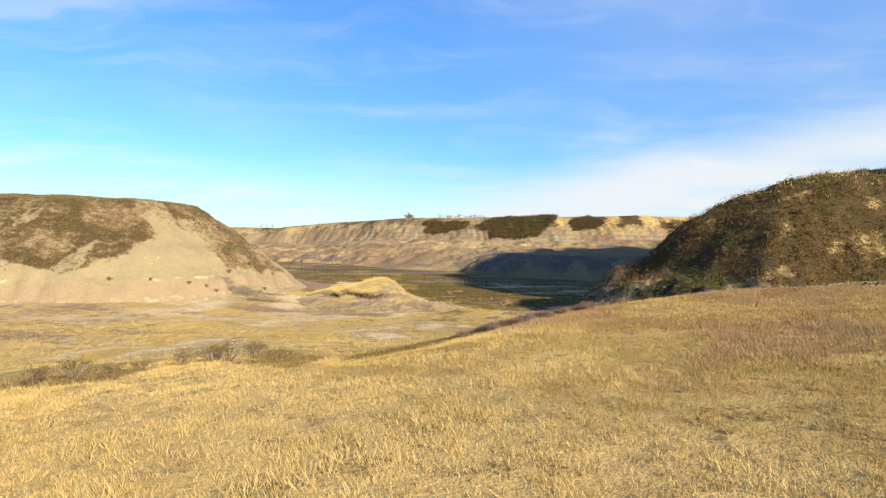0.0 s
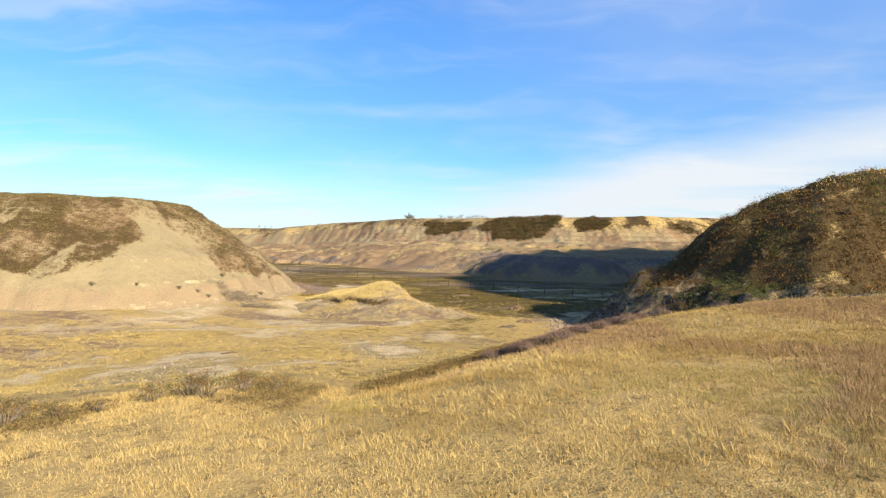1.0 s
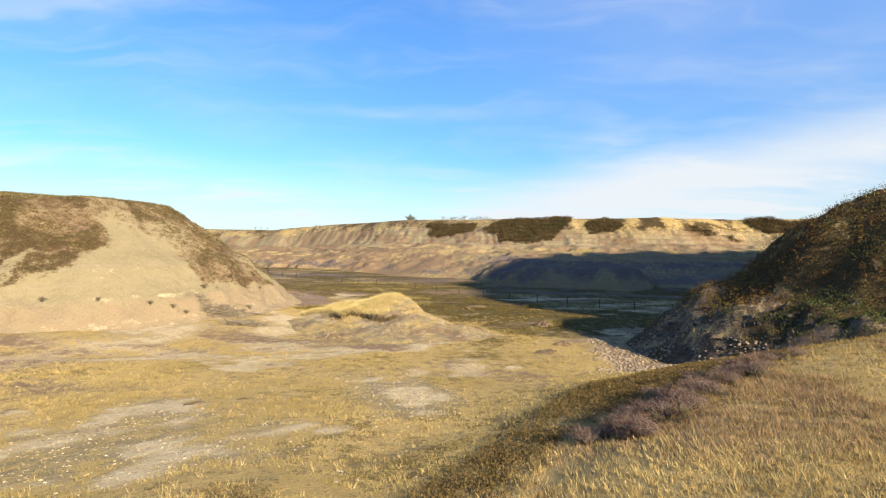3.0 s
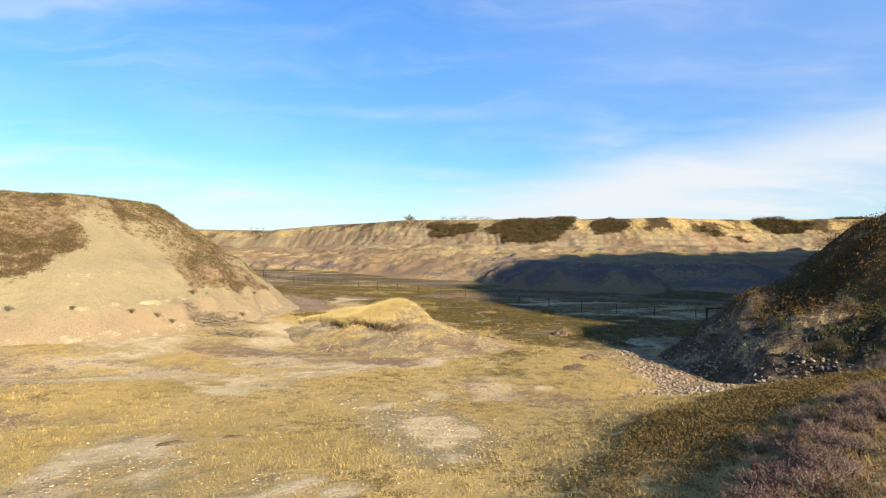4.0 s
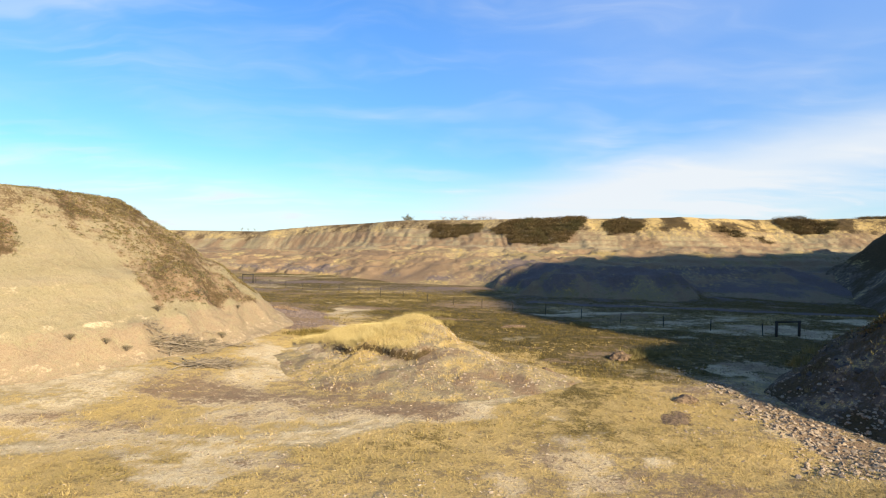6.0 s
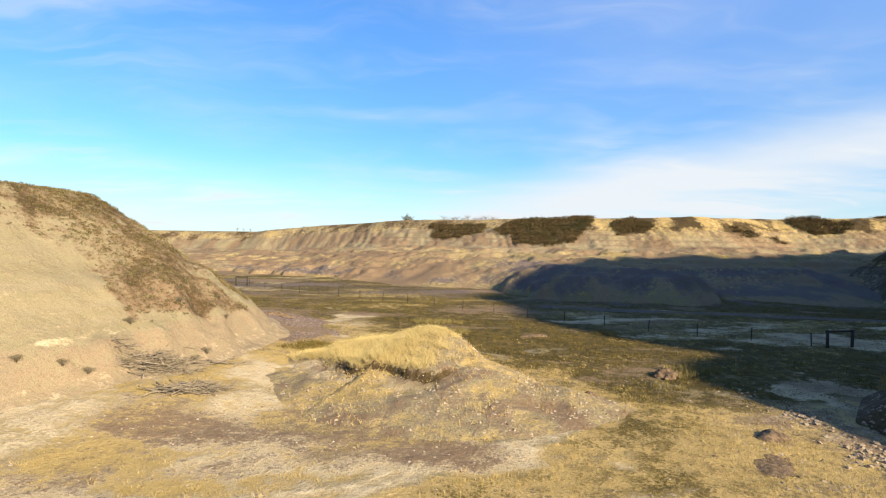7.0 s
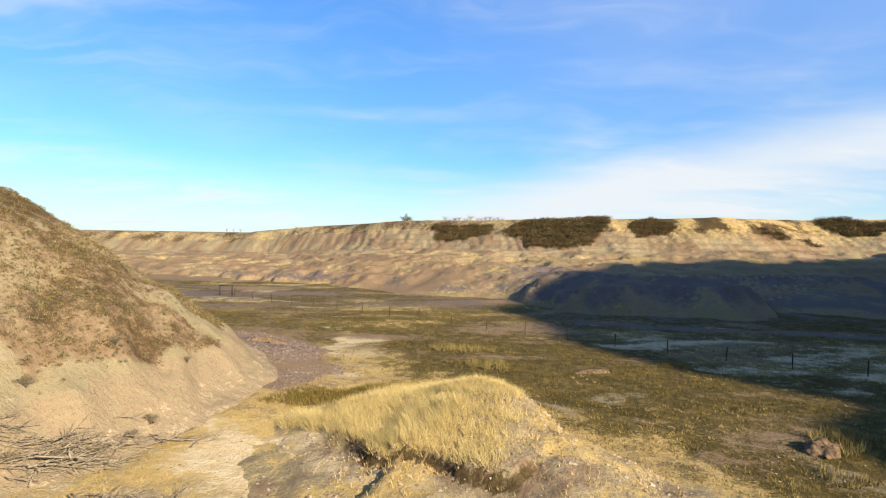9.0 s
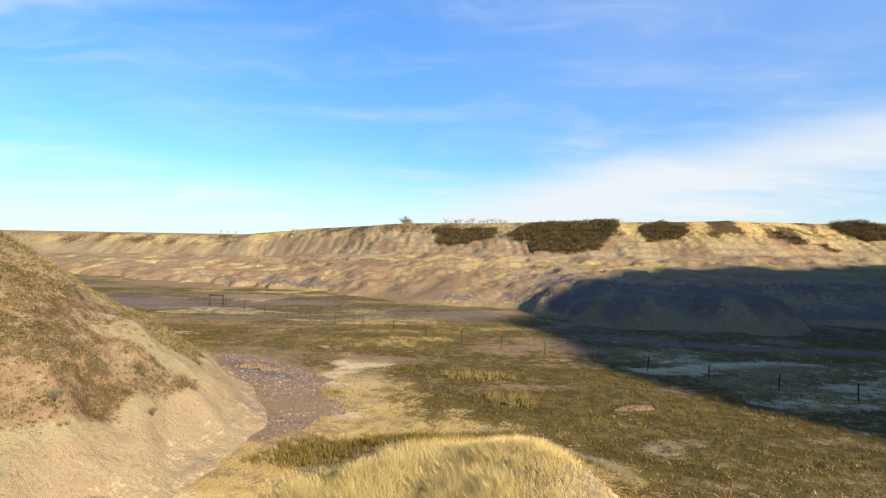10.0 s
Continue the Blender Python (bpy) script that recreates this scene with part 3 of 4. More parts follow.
def mound_layers(x, y, z):
    n1, n2, n3 = fbm(x, y, 4, 4, 200), fbm(x, y, 1.6, 3, 111), fbm(x, y, 6, 4, 202)
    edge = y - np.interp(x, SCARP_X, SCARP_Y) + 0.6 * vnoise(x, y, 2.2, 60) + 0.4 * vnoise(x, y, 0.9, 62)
    # shadow line below the grass edge, painted dark with the scrub layer
    edge_shadow = step(np.abs(edge + 0.15), 0.5, 0.25) * step(x, -15, -13) * step(x, -5.0, -7.5)
    pit = patch(x, y, [(-13.5, 57.5), (-11, 58), (-9.3, 56), (-9.8, 54.5), (-12.5, 54.8)], 1.2, 2, 14)
    return dict(clay=0.56 + 0.5 * n1 + 0.4 * n2, green=0.35 * step(edge, -0.5, 1.0) + 0.10 * step(n3, 0.05, 0.5), pale=0.50 * patch(x, y, [(-16, 60), (-14.8, 65), (-17.5, 67), (-14, 66.5), (-13.4, 63.5)], 1.5, 2, 12) + 0.14 + 0.4 * n2
                + 0.3 * step(np.abs(edge + 1.6), 1.2, 0.3), shale=0 * x, scrub=0.75 * edge_shadow + 0.35 * pit * (1 + n2), pink=0.35 * pit + 0.2 * n1, rust=0.30 + 0.55 * n2 + 0.35 * n1 + 0.45 * pit)


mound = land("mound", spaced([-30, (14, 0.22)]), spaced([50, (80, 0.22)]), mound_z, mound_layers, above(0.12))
mound.data.materials.append(EARTH)
tagged(mound, "low rubbly clay mound topped with straw grass", "mound", kind="structure")

# ---- plants, stones and fences ----
rng = np.random.default_rng(7)


def tri_mesh(name, verts, tone=None, material=None, loops=None):
    """A mesh of loose triangles from an array of corners, three by three."""
    me = bpy.data.meshes.new(name)
    n = len(verts)
    me.vertices.add(n)
    me.vertices.foreach_set("co", np.asarray(verts, np.float32).ravel())
    me.loops.add(n)
    me.loops.foreach_set("vertex_index", np.arange(n, dtype=np.int32))
    me.polygons.add(n // 3)
    me.polygons.foreach_set("loop_start", np.arange(0, n, 3, dtype=np.int32))
    me.update(calc_edges=True)
    if tone is not None:
        me.attributes.new("tone", "FLOAT", "POINT").data.foreach_set("value", np.asarray(tone, np.float32))
    if material:
        me.materials.append(material)
    return me


def blades(px, py, pz, per, height, spread, width, lean=0.35, tone=None):
    """Clumps of grass blades, one triangle each."""
    n = len(px)
    ang = rng.uniform(0, 2 * np.pi, (n, per))
    rad = spread * np.sqrt(rng.uniform(0, 1, (n, per)))
    bx, by = px[:, None] + rad * np.cos(ang), py[:, None] + rad * np.sin(ang)
    h = np.asarray(height)[..., None] * rng.uniform(0.5, 1.1, (n, per)) if np.ndim(height) else height * rng.uniform(0.5, 1.1, (n, per))
    tilt = lean * h * rng.uniform(0.2, 1.3, (n, per))
    way = ang + rng.normal(0, 0.7, (n, per))
    tx, ty, tz = bx + tilt * np.cos(way) - 0.12 * h, by + tilt * np.sin(way) + 0.05 * h, pz[:, None] + h
    turn = rng.uniform(0, np.pi, (n, per))
    wx, wy = width * np.cos(turn) / 2, width * np.sin(turn) / 2
    bz = np.repeat(pz[:, None], per, 1) - 0.02
    v = np.stack([np.stack([bx - wx, by - wy, bz], -1), np.stack([bx + wx, by + wy, bz], -1), np.stack([tx, ty, tz], -1)], 2)
    t = rng.uniform(0, 1, n) if tone is None else tone
    return v.reshape(-1, 3), np.repeat(t, per * 3)


def leaves(px, py, pz, radius, height, per, size, tone=None):
    """Small loose shrubs: leaf triangles scattered through low domes."""
    n = len(px)
    u = rng.normal(0, 1, (n, per, 3))
    u /= np.linalg.norm(u, axis=2, keepdims=True)
    u *= rng.uniform(0.45, 1.0, (n, per, 1)) ** 0.5
    u[..., 2] = np.abs(u[..., 2])
    lump = 1 + 0.35 * np.sin(3 * np.arctan2(u[..., 1], u[..., 0]) + rng.uniform(0, 6, (n, 1)))
    r, h = np.broadcast_to(radius, (n,)), np.broadcast_to(height, (n,))
    c = np.stack([px[:, None] + u[..., 0] * r[:, None] * lump, py[:, None] + u[..., 1] * r[:, None] * lump, pz[:, None] + u[..., 2] * h[:, None] - 0.03], -1)
    a, b = rng.normal(0, 1, (n, per, 3)), rng.normal(0, 1, (n, per, 3))
    a[..., 2] += 0.6
    a *= (size / np.linalg.norm(a, axis=2, keepdims=True))
    b *= (0.5 * size / np.linalg.norm(b, axis=2, keepdims=True))
    v = np.stack([c - 0.5 * a, c + 0.5 * b, c + 0.5 * a], 2)
    t = rng.uniform(0, 1, n) if tone is None else tone
    return v.reshape(-1, 3), np.repeat(t, per * 3)


def stuff(name, chunks, material, label, category):
    v, t = np.concatenate([c[0] for c in chunks]), np.concatenate([c[1] for c in chunks])
    return tagged(new(name, tri_mesh(name, v, t, material)), label, category, kind="stuff")


def scatter(n, x0, x1, y0, y1, chance):
    """Random places in a stretch of the plan, kept with the given chance."""
    x, y = rng.uniform(x0, x1, n), rng.uniform(y0, y1, n)
    ok = rng.uniform(0, 1, n) < chance(x, y)
    return x[ok], y[ok]


# grass of the near ridge
x, y = scatter(125000, -24, 30, 3, 24, lambda x, y: step(ridge_d(x, y), -2.5, 0) * (0.35 + 0.65 * step(fbm(x, y, 0.9, 3, 400), -0.45, 0.15)) * (inside(x, y, HILL) < 0.5))
near = blades(x, y, ground_z(x, y), 7, 0.075 + 0.05 * fbm(x, y, 1.8, 3, 401) + 0.09 * (rng.uniform(0, 1, len(x)) > 0.96), 0.09, 0.009, 1.0, 0.45 + 0.7 * fbm(x, y, 4, 3, 402) + 0.45 * step(x, -3, 7))
x, y = scatter(40000, -28, 46, 20, 48, lambda x, y: step(ridge_d(x, y), -3, 0) * (inside(x, y, HILL) < 0.5))
next_ = blades(x, y, ground_z(x, y), 6, 0.13, 0.13, 0.018, 0.8, 0.5 + 0.6 * fbm(x, y, 4, 3, 402) + 0.5 * step(x, -3, 8))
x, y = scatter(16000, -22, 28, 3, 34, lambda x, y: step(ridge_d(x, y), -2.5, 0) * step(fbm(x, y, 2.2, 3, 409), -0.2, 0.35) * (inside(x, y, HILL) < 0.5))
bunch = blades(x, y, ground_z(x, y), 13, 0.13 + 0.13 * rng.uniform(0, 1, len(x)) ** 2, 0.11, 0.011, 0.9, np.clip(0.5 + 0.9 * fbm(x, y, 2.5, 3, 402), 0, 1))
stuff("ridge_grass", [near, next_, bunch], STRAW_BLADES, "short dry straw grass covering the near ridge", "grass")


RUSSET = leafy("russet_blades", (0.30, 0.175, 0.085), (0.58, 0.385, 0.205), (0.27, 0.165, 0.075))
x, y = scatter(38000, -2, 26, 9, 36, lambda x, y: step(ridge_d(x, y), -1.5, 0.5) * step(fbm(x, y, 6, 4, 431) + 0.25 * fbm(x, y, 1.2, 3, 432) + 0.35 * step(x, 3, 9), 0.12, 0.45) * (inside(x, y, HILL) < 0.5))
stuff("russet_grass", [blades(x, y, ground_z(x, y), 10, 0.17 + 0.08 * fbm(x, y, 1.5, 3, 433), 0.13, 0.011, 0.85, 0.4 + 0.6 * fbm(x, y, 3, 3, 434))], RUSSET, "russet dry grass in patches on the near ridge", "grass")
x, y = scatter(9000, -4, 12, 4, 20, lambda x, y: step(ridge_d(x, y), -1, 1) * step(fbm(x, y, 3.5, 4, 435), 0.05, 0.4))
stuff("green_grass", [blades(x, y, ground_z(x, y), 8, 0.10, 0.12, 0.010, 0.9)], leafy("green_blades", (0.30, 0.25, 0.065), (0.52, 0.42, 0.12), (0.27, 0.25, 0.06)), "thin olive-green grass among the straw", "grass")


def floor_grass(x, y):
    g = ground_layers(x, y, 0 * x)
    bare = np.clip(np.maximum.reduce([g["clay"], g["pale"], g["rust"], g["shale"]]) * 1.3, 0, 1)
    return (1 - bare) * (ridge_d(x, y) < -3) * (inside(x, y, BUTTE) < 0) * (inside(x, y, HILL) < 0) * (mound_z(x, y) < ground_z(x, y) + 0.1)


x, y = scatter(72000, -34, 24, 24, 76, lambda x, y: floor_grass(x, y) * step(y + 0.9 * x + 3 * fbm(x, y, 5, 3, 425), 70, 61))
stuff("valley_grass", [blades(x, y, ground_z(x, y), 9, 0.09 + 0.06 * fbm(x, y, 5, 3, 403), 0.18, 0.014, 0.9, 0.55 + 0.7 * fbm(x, y, 6, 3, 404))], leafy(
    "valley_blades", (0.42, 0.305, 0.10), (0.62, 0.46, 0.165), (0.36, 0.265, 0.072)), "sparse olive and straw grass on the valley floor", "grass")
x, y = scatter(44000, -45, 70, 58, 124, lambda x, y: floor_grass(x, y) * (mesa_z(x, y) < 0) * step(y + 0.9 * x, 58, 68))
stuff("far_valley_grass", [blades(x, y, ground_z(x, y), 5, 0.14, 0.3, 0.05, 0.9)], OLIVE_BLADES, "dark olive grass in the far valley bottom", "grass")

x, y = scatter(8000, -32, 24, 24, 82, lambda x, y: floor_grass(x, y) * step(fbm(x, y, 5, 3, 408), -0.1, 0.4))
stuff("valley_tufts", [blades(x, y, ground_z(x, y), 14, 0.17, 0.13, 0.014, 0.8)], STRAW_BLADES, "taller straw tufts scattered over the valley floor", "grass")

# tall grass on the mound
x, y = scatter(15000, -19, -3.5, 60, 75, lambda x, y: step(y - np.interp(x, SCARP_X, SCARP_Y) + 0.6 * vnoise(x, y, 2.2, 60) + 0.4 * vnoise(x, y, 0.9, 62), -0.15, 0.4) * step(
    np.interp(x, [-17, -10, -6.5, -4.5], [69.5, 72, 71, 67]) - y, -0.5, 1.0) * step(x + 8.3 - 0.32 * (y - 60) + 0.5 * fbm(x, y, 1.5, 3, 428), 0.5, -0.5) * (0.55 + 0.6 * step(fbm(x, y, 2.2, 3, 418), -0.3, 0.2)))
tall = blades(x, y, mound_z(x, y), 17, 0.40 + 0.24 * fbm(x, y, 1.6, 3, 405), 0.20, 0.011, 0.75, 0.4 + 0.5 * fbm(x, y, 3, 3, 406))
stuff("mound_grass", [tall], GOLD_BLADES, "tall golden grass along the mound's crest", "grass")
x, y = scatter(6000, -14, 4, 52, 69, lambda x, y: (mound_z(x, y) > ground_z(x, y)) * (0.22 + 0.6 * fbm(x, y, 3, 3, 407)))
thin_grass = blades(x, y, mound_z(x, y), 5, 0.2, 0.14, 0.022, 0.5)
stuff("mound_side_grass", [thin_grass], STRAW_BLADES, "thin dry grass on the mound's rubbly side", "grass")
x, y = scatter(4500, -20, -5, 70.5, 77, lambda x, y: patch(x, y, [(-19, 71.5), (-17, 75), (-7, 76.5), (-6, 73.8), (-12, 72)], 1, 1, 4))
stuff("sedge", [blades(x, y, surface(x, y), 6, 0.3, 0.2, 0.03, 0.5)], OLIVE_BLADES, "olive sedge in the hollow behind the mound", "sedge")

# scrub of the hill, the butte and the ridge's edge
x, y = scatter(26000, 13, 60, 28, 70, lambda x, y: step(inside(x, y, HILL), 1.6, 4.0) * (0.7 + 0.5 * fbm(x, y, 5, 3, 410)) * step(inside(x, y, HILL), 18, 12))
r = 0.18 + 0.6 * rng.uniform(0, 1, len(x)) ** 2.5
hill_tone = np.clip(0.55 + 1.1 * fbm(x, y, 4, 3, 411) + rng.normal(0, 0.2, len(x)), 0, 1)
stuff("hill_scrub", [leaves(x, y, hill_z(x, y), r, 1.0 * r, 36, 0.15, hill_tone)], BROWN_SCRUB, "dense brown and green scrub on the hillside", "scrub")
x, y = scatter(4500, 13, 60, 29, 72, lambda x, y: step(inside(x, y, HILL), -0.8, 0.6) * step(inside(x, y, HILL), 4, 2) * (0.5 + 0.8 * fbm(x, y, 4, 3, 412)))
stuff("hill_grass", [blades(x, y, surface(x, y), 16, 0.36, 0.16, 0.02, 0.7)], leafy("hill_blades", (0.22, 0.17, 0.075), (0.44, 0.35, 0.16), (0.20, 0.18, 0.085)), "dry grass tussocks among the hill's rocks", "grass")
x, y = scatter(9000, 24, 75, 28, 75, lambda x, y: step(inside(x, y, HILL), 11.5, 15))
stuff("hilltop_grass", [blades(x, y, hill_z(x, y), 5, 0.3, 0.3, 0.05, 0.5)], STRAW_BLADES, "straw grass on top of the hill", "grass")


def butte_cover(x, y):
    z = butte_z(x, y)
    return butte_green(x, y, z) * (z > 2.8) * (0.6 + 0.7 * fbm(x, y, 3, 3, 413))


x, y = scatter(30000, -75, -20, 44, 92, butte_cover)
r = 0.07 + 0.22 * rng.uniform(0, 1, len(x)) ** 2
stuff("butte_scrub", [leaves(x, y, butte_z(x, y), r, 0.9 * r, 30, 0.12, np.clip(0.5 + 0.8 * fbm(x, y, 4, 3, 419) + rng.normal(0, 0.2, len(x)), 0, 1))], GREY_SCRUB, "low grey-brown scrub on the butte", "scrub")
HEATH = leafy("butte_heath_leaves", (0.12, 0.08, 0.028), (0.29, 0.20, 0.074), (0.135, 0.125, 0.042))
x, y = scatter(52000, -62, -20, 44, 92, lambda x, y: butte_cover(x, y) * step(butte_green(x, y, butte_z(x, y)), 0.45, 0.8) * (0.25 + 0.75 * step(fbm(x, y, 3.5, 4, 417), -0.25, 0.15)) * np.where(x < -32.5, 1.0, 0.65))
r = 0.08 + 0.3 * rng.uniform(0, 1, len(x)) ** 2
stuff("butte_heath", [leaves(x, y, butte_z(x, y), r, 0.7 * r, 26, 0.13)], HEATH, "dark brown and olive heath in patches on the butte", "heath")
x, y = scatter(32000, -70, -20, 44, 92, butte_cover)
stuff("butte_grass", [blades(x, y, butte_z(x, y), 8, 0.18, 0.18, 0.018, 0.7)], leafy("dun_blades", (0.30, 0.225, 0.088), (0.52, 0.40, 0.17), (0.27, 0.22, 0.08)), "thin straw grass on the butte's slopes", "grass")

x, y = scatter(24000, -4, 19, 20, 46, lambda x, y: step(ridge_d(x, y), np.interp(x, [-4, 1, 4], [-3.0, -4.4, -6.6]), np.interp(x, [-4, 1, 4], [-2.0, -3.2, -5.4])) * step(ridge_d(x, y), -0.4, -1.6) * step(x, -5, -3) * step(fbm(x, y, 5, 3, 414), -0.35, 0.1) * (inside(x, y, HILL) < 0))
r = rng.uniform(0.15, 0.4, len(x))
stuff("creeping_juniper", [leaves(x, y, ground_z(x, y), r, 0.7 * r, 30, 0.10)], leafy("juniper_leaves", (0.125, 0.078, 0.027), (0.32, 0.205, 0.075), (0.17, 0.135, 0.043)), "low brown-green juniper mat on the ridge's edge", "juniper")


x, y = scatter(9000, -24, -5, 12, 27, lambda x, y: step(np.abs(ridge_d(x, y) - 0.8 + 1.5 * fbm(x, y, 5, 3, 415)), 3.0, 1.6) * step(fbm(x, y, 3, 3, 416), -0.35, 0.15))
r = rng.uniform(0.12, 0.34, len(x))
stuff("ridge_scrub", [leaves(x, y, ground_z(x, y), r, 0.9 * r, 30, 0.085)], leafy("ridge_scrub_leaves", (0.14, 0.088, 0.036), (0.35, 0.245, 0.10), (0.21, 0.17, 0.06)), "low purple-brown scrub along the ridge's western edge", "scrub")


def link(name, data, parent, label=""):
    ob = new(name, data)
    ob.parent = parent
    return tagged(ob, label) if label else ob


def rods(paths, sides=5):
    """Tapered rods along lists of (point, radius), in one bmesh."""
    bm = bmesh.new()
    for path in paths:
        rings = []
        for k, (p, r) in enumerate(path):
            p = Vector(p)
            q = Vector(path[min(k + 1, len(path) - 1)][0]) - Vector(path[max(k - 1, 0)][0])
            turn = q.to_track_quat("Z", "Y")
            rings.append([bm.verts.new(p + turn @ Vector((r * math.cos(2 * math.pi * i / sides), r * math.sin(2 * math.pi * i / sides), 0))) for i in range(sides)])
        for lo, hi in zip(rings, rings[1:]):
            for i in range(sides):
                bm.faces.new((lo[i], lo[(i + 1) % sides], hi[(i + 1) % sides], hi[i]))
        bm.faces.new(rings[0][::-1])
        bm.faces.new(rings[-1])
    return bm


def meshed(name, bm, material, smooth=True):
    me = bpy.data.meshes.new(name)
    bm.normal_update()
    bm.to_mesh(me)
    bm.free()
    me.materials.append(material)
    for p in me.polygons:
        p.use_smooth = smooth
    return me


def shrub(seed, tall, wide, leaf_count, leaf_size, leaf_material, twigs=16):
    """A small shrub: stems fanning from its foot, and leaves or twig tips about them."""
    rnd = random.Random(seed)
    root = new("shrub")
    paths, ends = [], []
    for k in range(twigs):
        a, out = rnd.uniform(0, 6.28), rnd.uniform(0.15, 1.0)
        h = tall * rnd.uniform(0.6, 1.0) * (1.1 - 0.45 * out)
        foot = Vector((0.05 * math.cos(a), 0.05 * math.sin(a), -0.06))
        mid = Vector((0.4 * wide * out * math.cos(a), 0.4 * wide * out * math.sin(a), 0.5 * h))
        tip = Vector((wide * out * math.cos(a + 0.3), wide * out * math.sin(a + 0.3), h))
        paths.append([(foot, 0.016), (mid, 0.011), (tip, 0.004)])
        for j in range(3):
            s = mid.lerp(tip, rnd.uniform(0, 0.8))
            e = s + Vector((rnd.uniform(-0.25, 0.25) * wide, rnd.uniform(-0.25, 0.25) * wide, rnd.uniform(0.05, 0.3) * tall))
            paths.append([(s, 0.006), (e, 0.003)])
            ends.append(e)
        ends.append(tip)
    link("branchwork", meshed("branchwork", rods(paths, 4), BARK), root)
    e = np.array([list(p) for p in ends])
    per = max(1, leaf_count // len(e))
    v, t = leaves(e[:, 0], e[:, 1], e[:, 2] - 0.05, 0.16 * wide + 0.05, 0.18 * tall, per, leaf_size)
    link("foliage", tri_mesh("foliage", v, t, leaf_material), root)
    return root


def put(proto, x, y, scale=1.0, z=None, label="", group="", category="", squash=1.0):
    """A copy of a built thing, set on the land."""
    zz = float(surface(np.array([x]), np.array([y]))[0]) if z is None else z
    m = Matrix.LocRotScale((x, y, zz), Euler((0, 0, rng.uniform(0, 6.28))), (scale, scale, scale * squash))
    ob = copy_thing(proto, m)
    return tagged(ob, label, category, group)


def discard(ob):
    for o in (*ob.children_recursive, ob):
        bpy.data.objects.remove(o)


brown = [shrub(s, 0.75, 0.6, 900, 0.07, BROWN_SCRUB) for s in (1, 2, 3)]
purple = [shrub(s, 0.85, 0.5, 700, 0.06, PURPLE_TWIGS, 26) for s in (4, 5, 6)]
grey = [shrub(s, 0.5, 0.5, 800, 0.06, GREY_SCRUB) for s in (7, 8)]
# shrubs at the ridge's western edge
for x, y, s in ((-8.0, 19.6, 1.3), (-7.3, 20.6, 1.1), (-8.9, 20.4, 1.2), (-6.6, 21.3, 0.9), (-9.8, 19.9, 1.0), (-12.6, 17.9, 1.4), (-13.6, 17.5, 1.2),
                (-11.5, 18.2, 0.9), (-14.8, 16.6, 1.1), (-16.0, 15.6, 1.3), (-17.4, 15.2, 1.1), (-10.7, 18.8, 0.8), (-7.8, 22.0, 1.0), (-9.2, 21.7, 0.9)):
    put(brown[int(rng.integers(3))], x, y, s, label="leafless brown shrub in dry grass", group="shrubs on the ridge edge", category="shrub", squash=0.8)
for x, y, s in ((-15.2, 15.0, 1.0), (-16.4, 14.2, 1.1), (-17.8, 13.9, 1.0), (-14.0, 15.9, 0.8), (-19.0, 13.5, 1.1), (-18.2, 12.6, 0.9)):
    put(purple[int(rng.integers(3))], x, y, s, label="purple-stemmed twiggy shrub in dry grass", group="twiggy shrubs on the ridge", category="shrub", squash=0.7)
# purple thicket along the lip
for k in range(110):
    s = k / 109
    x, y = np.interp(s, [0, 0.5, 1], [1.8, 5.0, 11.0]) + rng.normal(0, 0.5), np.interp(s, [0, 0.5, 1], [26.2, 29.3, 34.0]) + rng.normal(0, 0.5)
    put(purple[k % 3] if rng.uniform() < 0.8 else brown[k % 3], x, y, rng.uniform(0.7, 1.15), label="purple-stemmed twiggy shrub on the ridge edge",
        group="thicket on the ridge edge", category="shrub", squash=0.6)
# bushes along the butte's foot
for x, y, s in ((-23.8, 62.2, 1.0), (-22.9, 63.1, 1.0), (-24.6, 61.1, 0.8), (-27.6, 57.2, 0.8), (-25.4, 59.0, 0.8), (-26.2, 58.3, 0.7), (-22.6, 65.0, 0.7),
                (-22.4, 66.2, 0.9), (-30.6, 55.0, 0.7), (-33.8, 53.2, 0.8), (-23.0, 71.0, 0.7), (-26.0, 63.8, 1.0), (-25.0, 68.0, 0.9), (-24.2, 72.6, 0.8)):
    put(grey[int(rng.integers(2))], x, y, s, label="small grey bush on the pale butte slope", group="bushes at the butte foot", category="bush")
for x, y, s in ((23.5, 44.0, 0.9), (26.0, 42.2, 0.8), (29.0, 43.0, 0.9), (21.0, 40.0, 0.8), (24.6, 38.5, 0.9), (31.0, 40.0, 0.8), (33.0, 45.0, 0.7), (27.6, 47.4, 0.8),
                (22.0, 50.0, 0.9), (25.5, 52.6, 0.8), (20.0, 47.0, 0.8), (30.5, 49.5, 0.7)):
    put(brown[int(rng.integers(3))], x, y, s, label="dark brown bush on the shaded hillside", group="bushes on the hill", category="bush")
for p in brown + purple + grey:
    discard(p)


TUFT_BLADES = leafy("tuft_blades", (0.25, 0.19, 0.062), (0.46, 0.35, 0.125), (0.28, 0.21, 0.07))


def tussock(seed, h):
    n = 26
    a = rng.uniform(0, 6.28, n)
    rr = 0.85 * np.sqrt(rng.uniform(0, 1, n))
    v, t = blades(rr * np.cos(a), rr * np.sin(a), np.zeros(n), 16, h, 0.16, 0.022, 0.45)
    root = new("grass_tussock")
    link("blade_tuft", tri_mesh("blade_tuft", v, t, TUFT_BLADES), root)
    return root


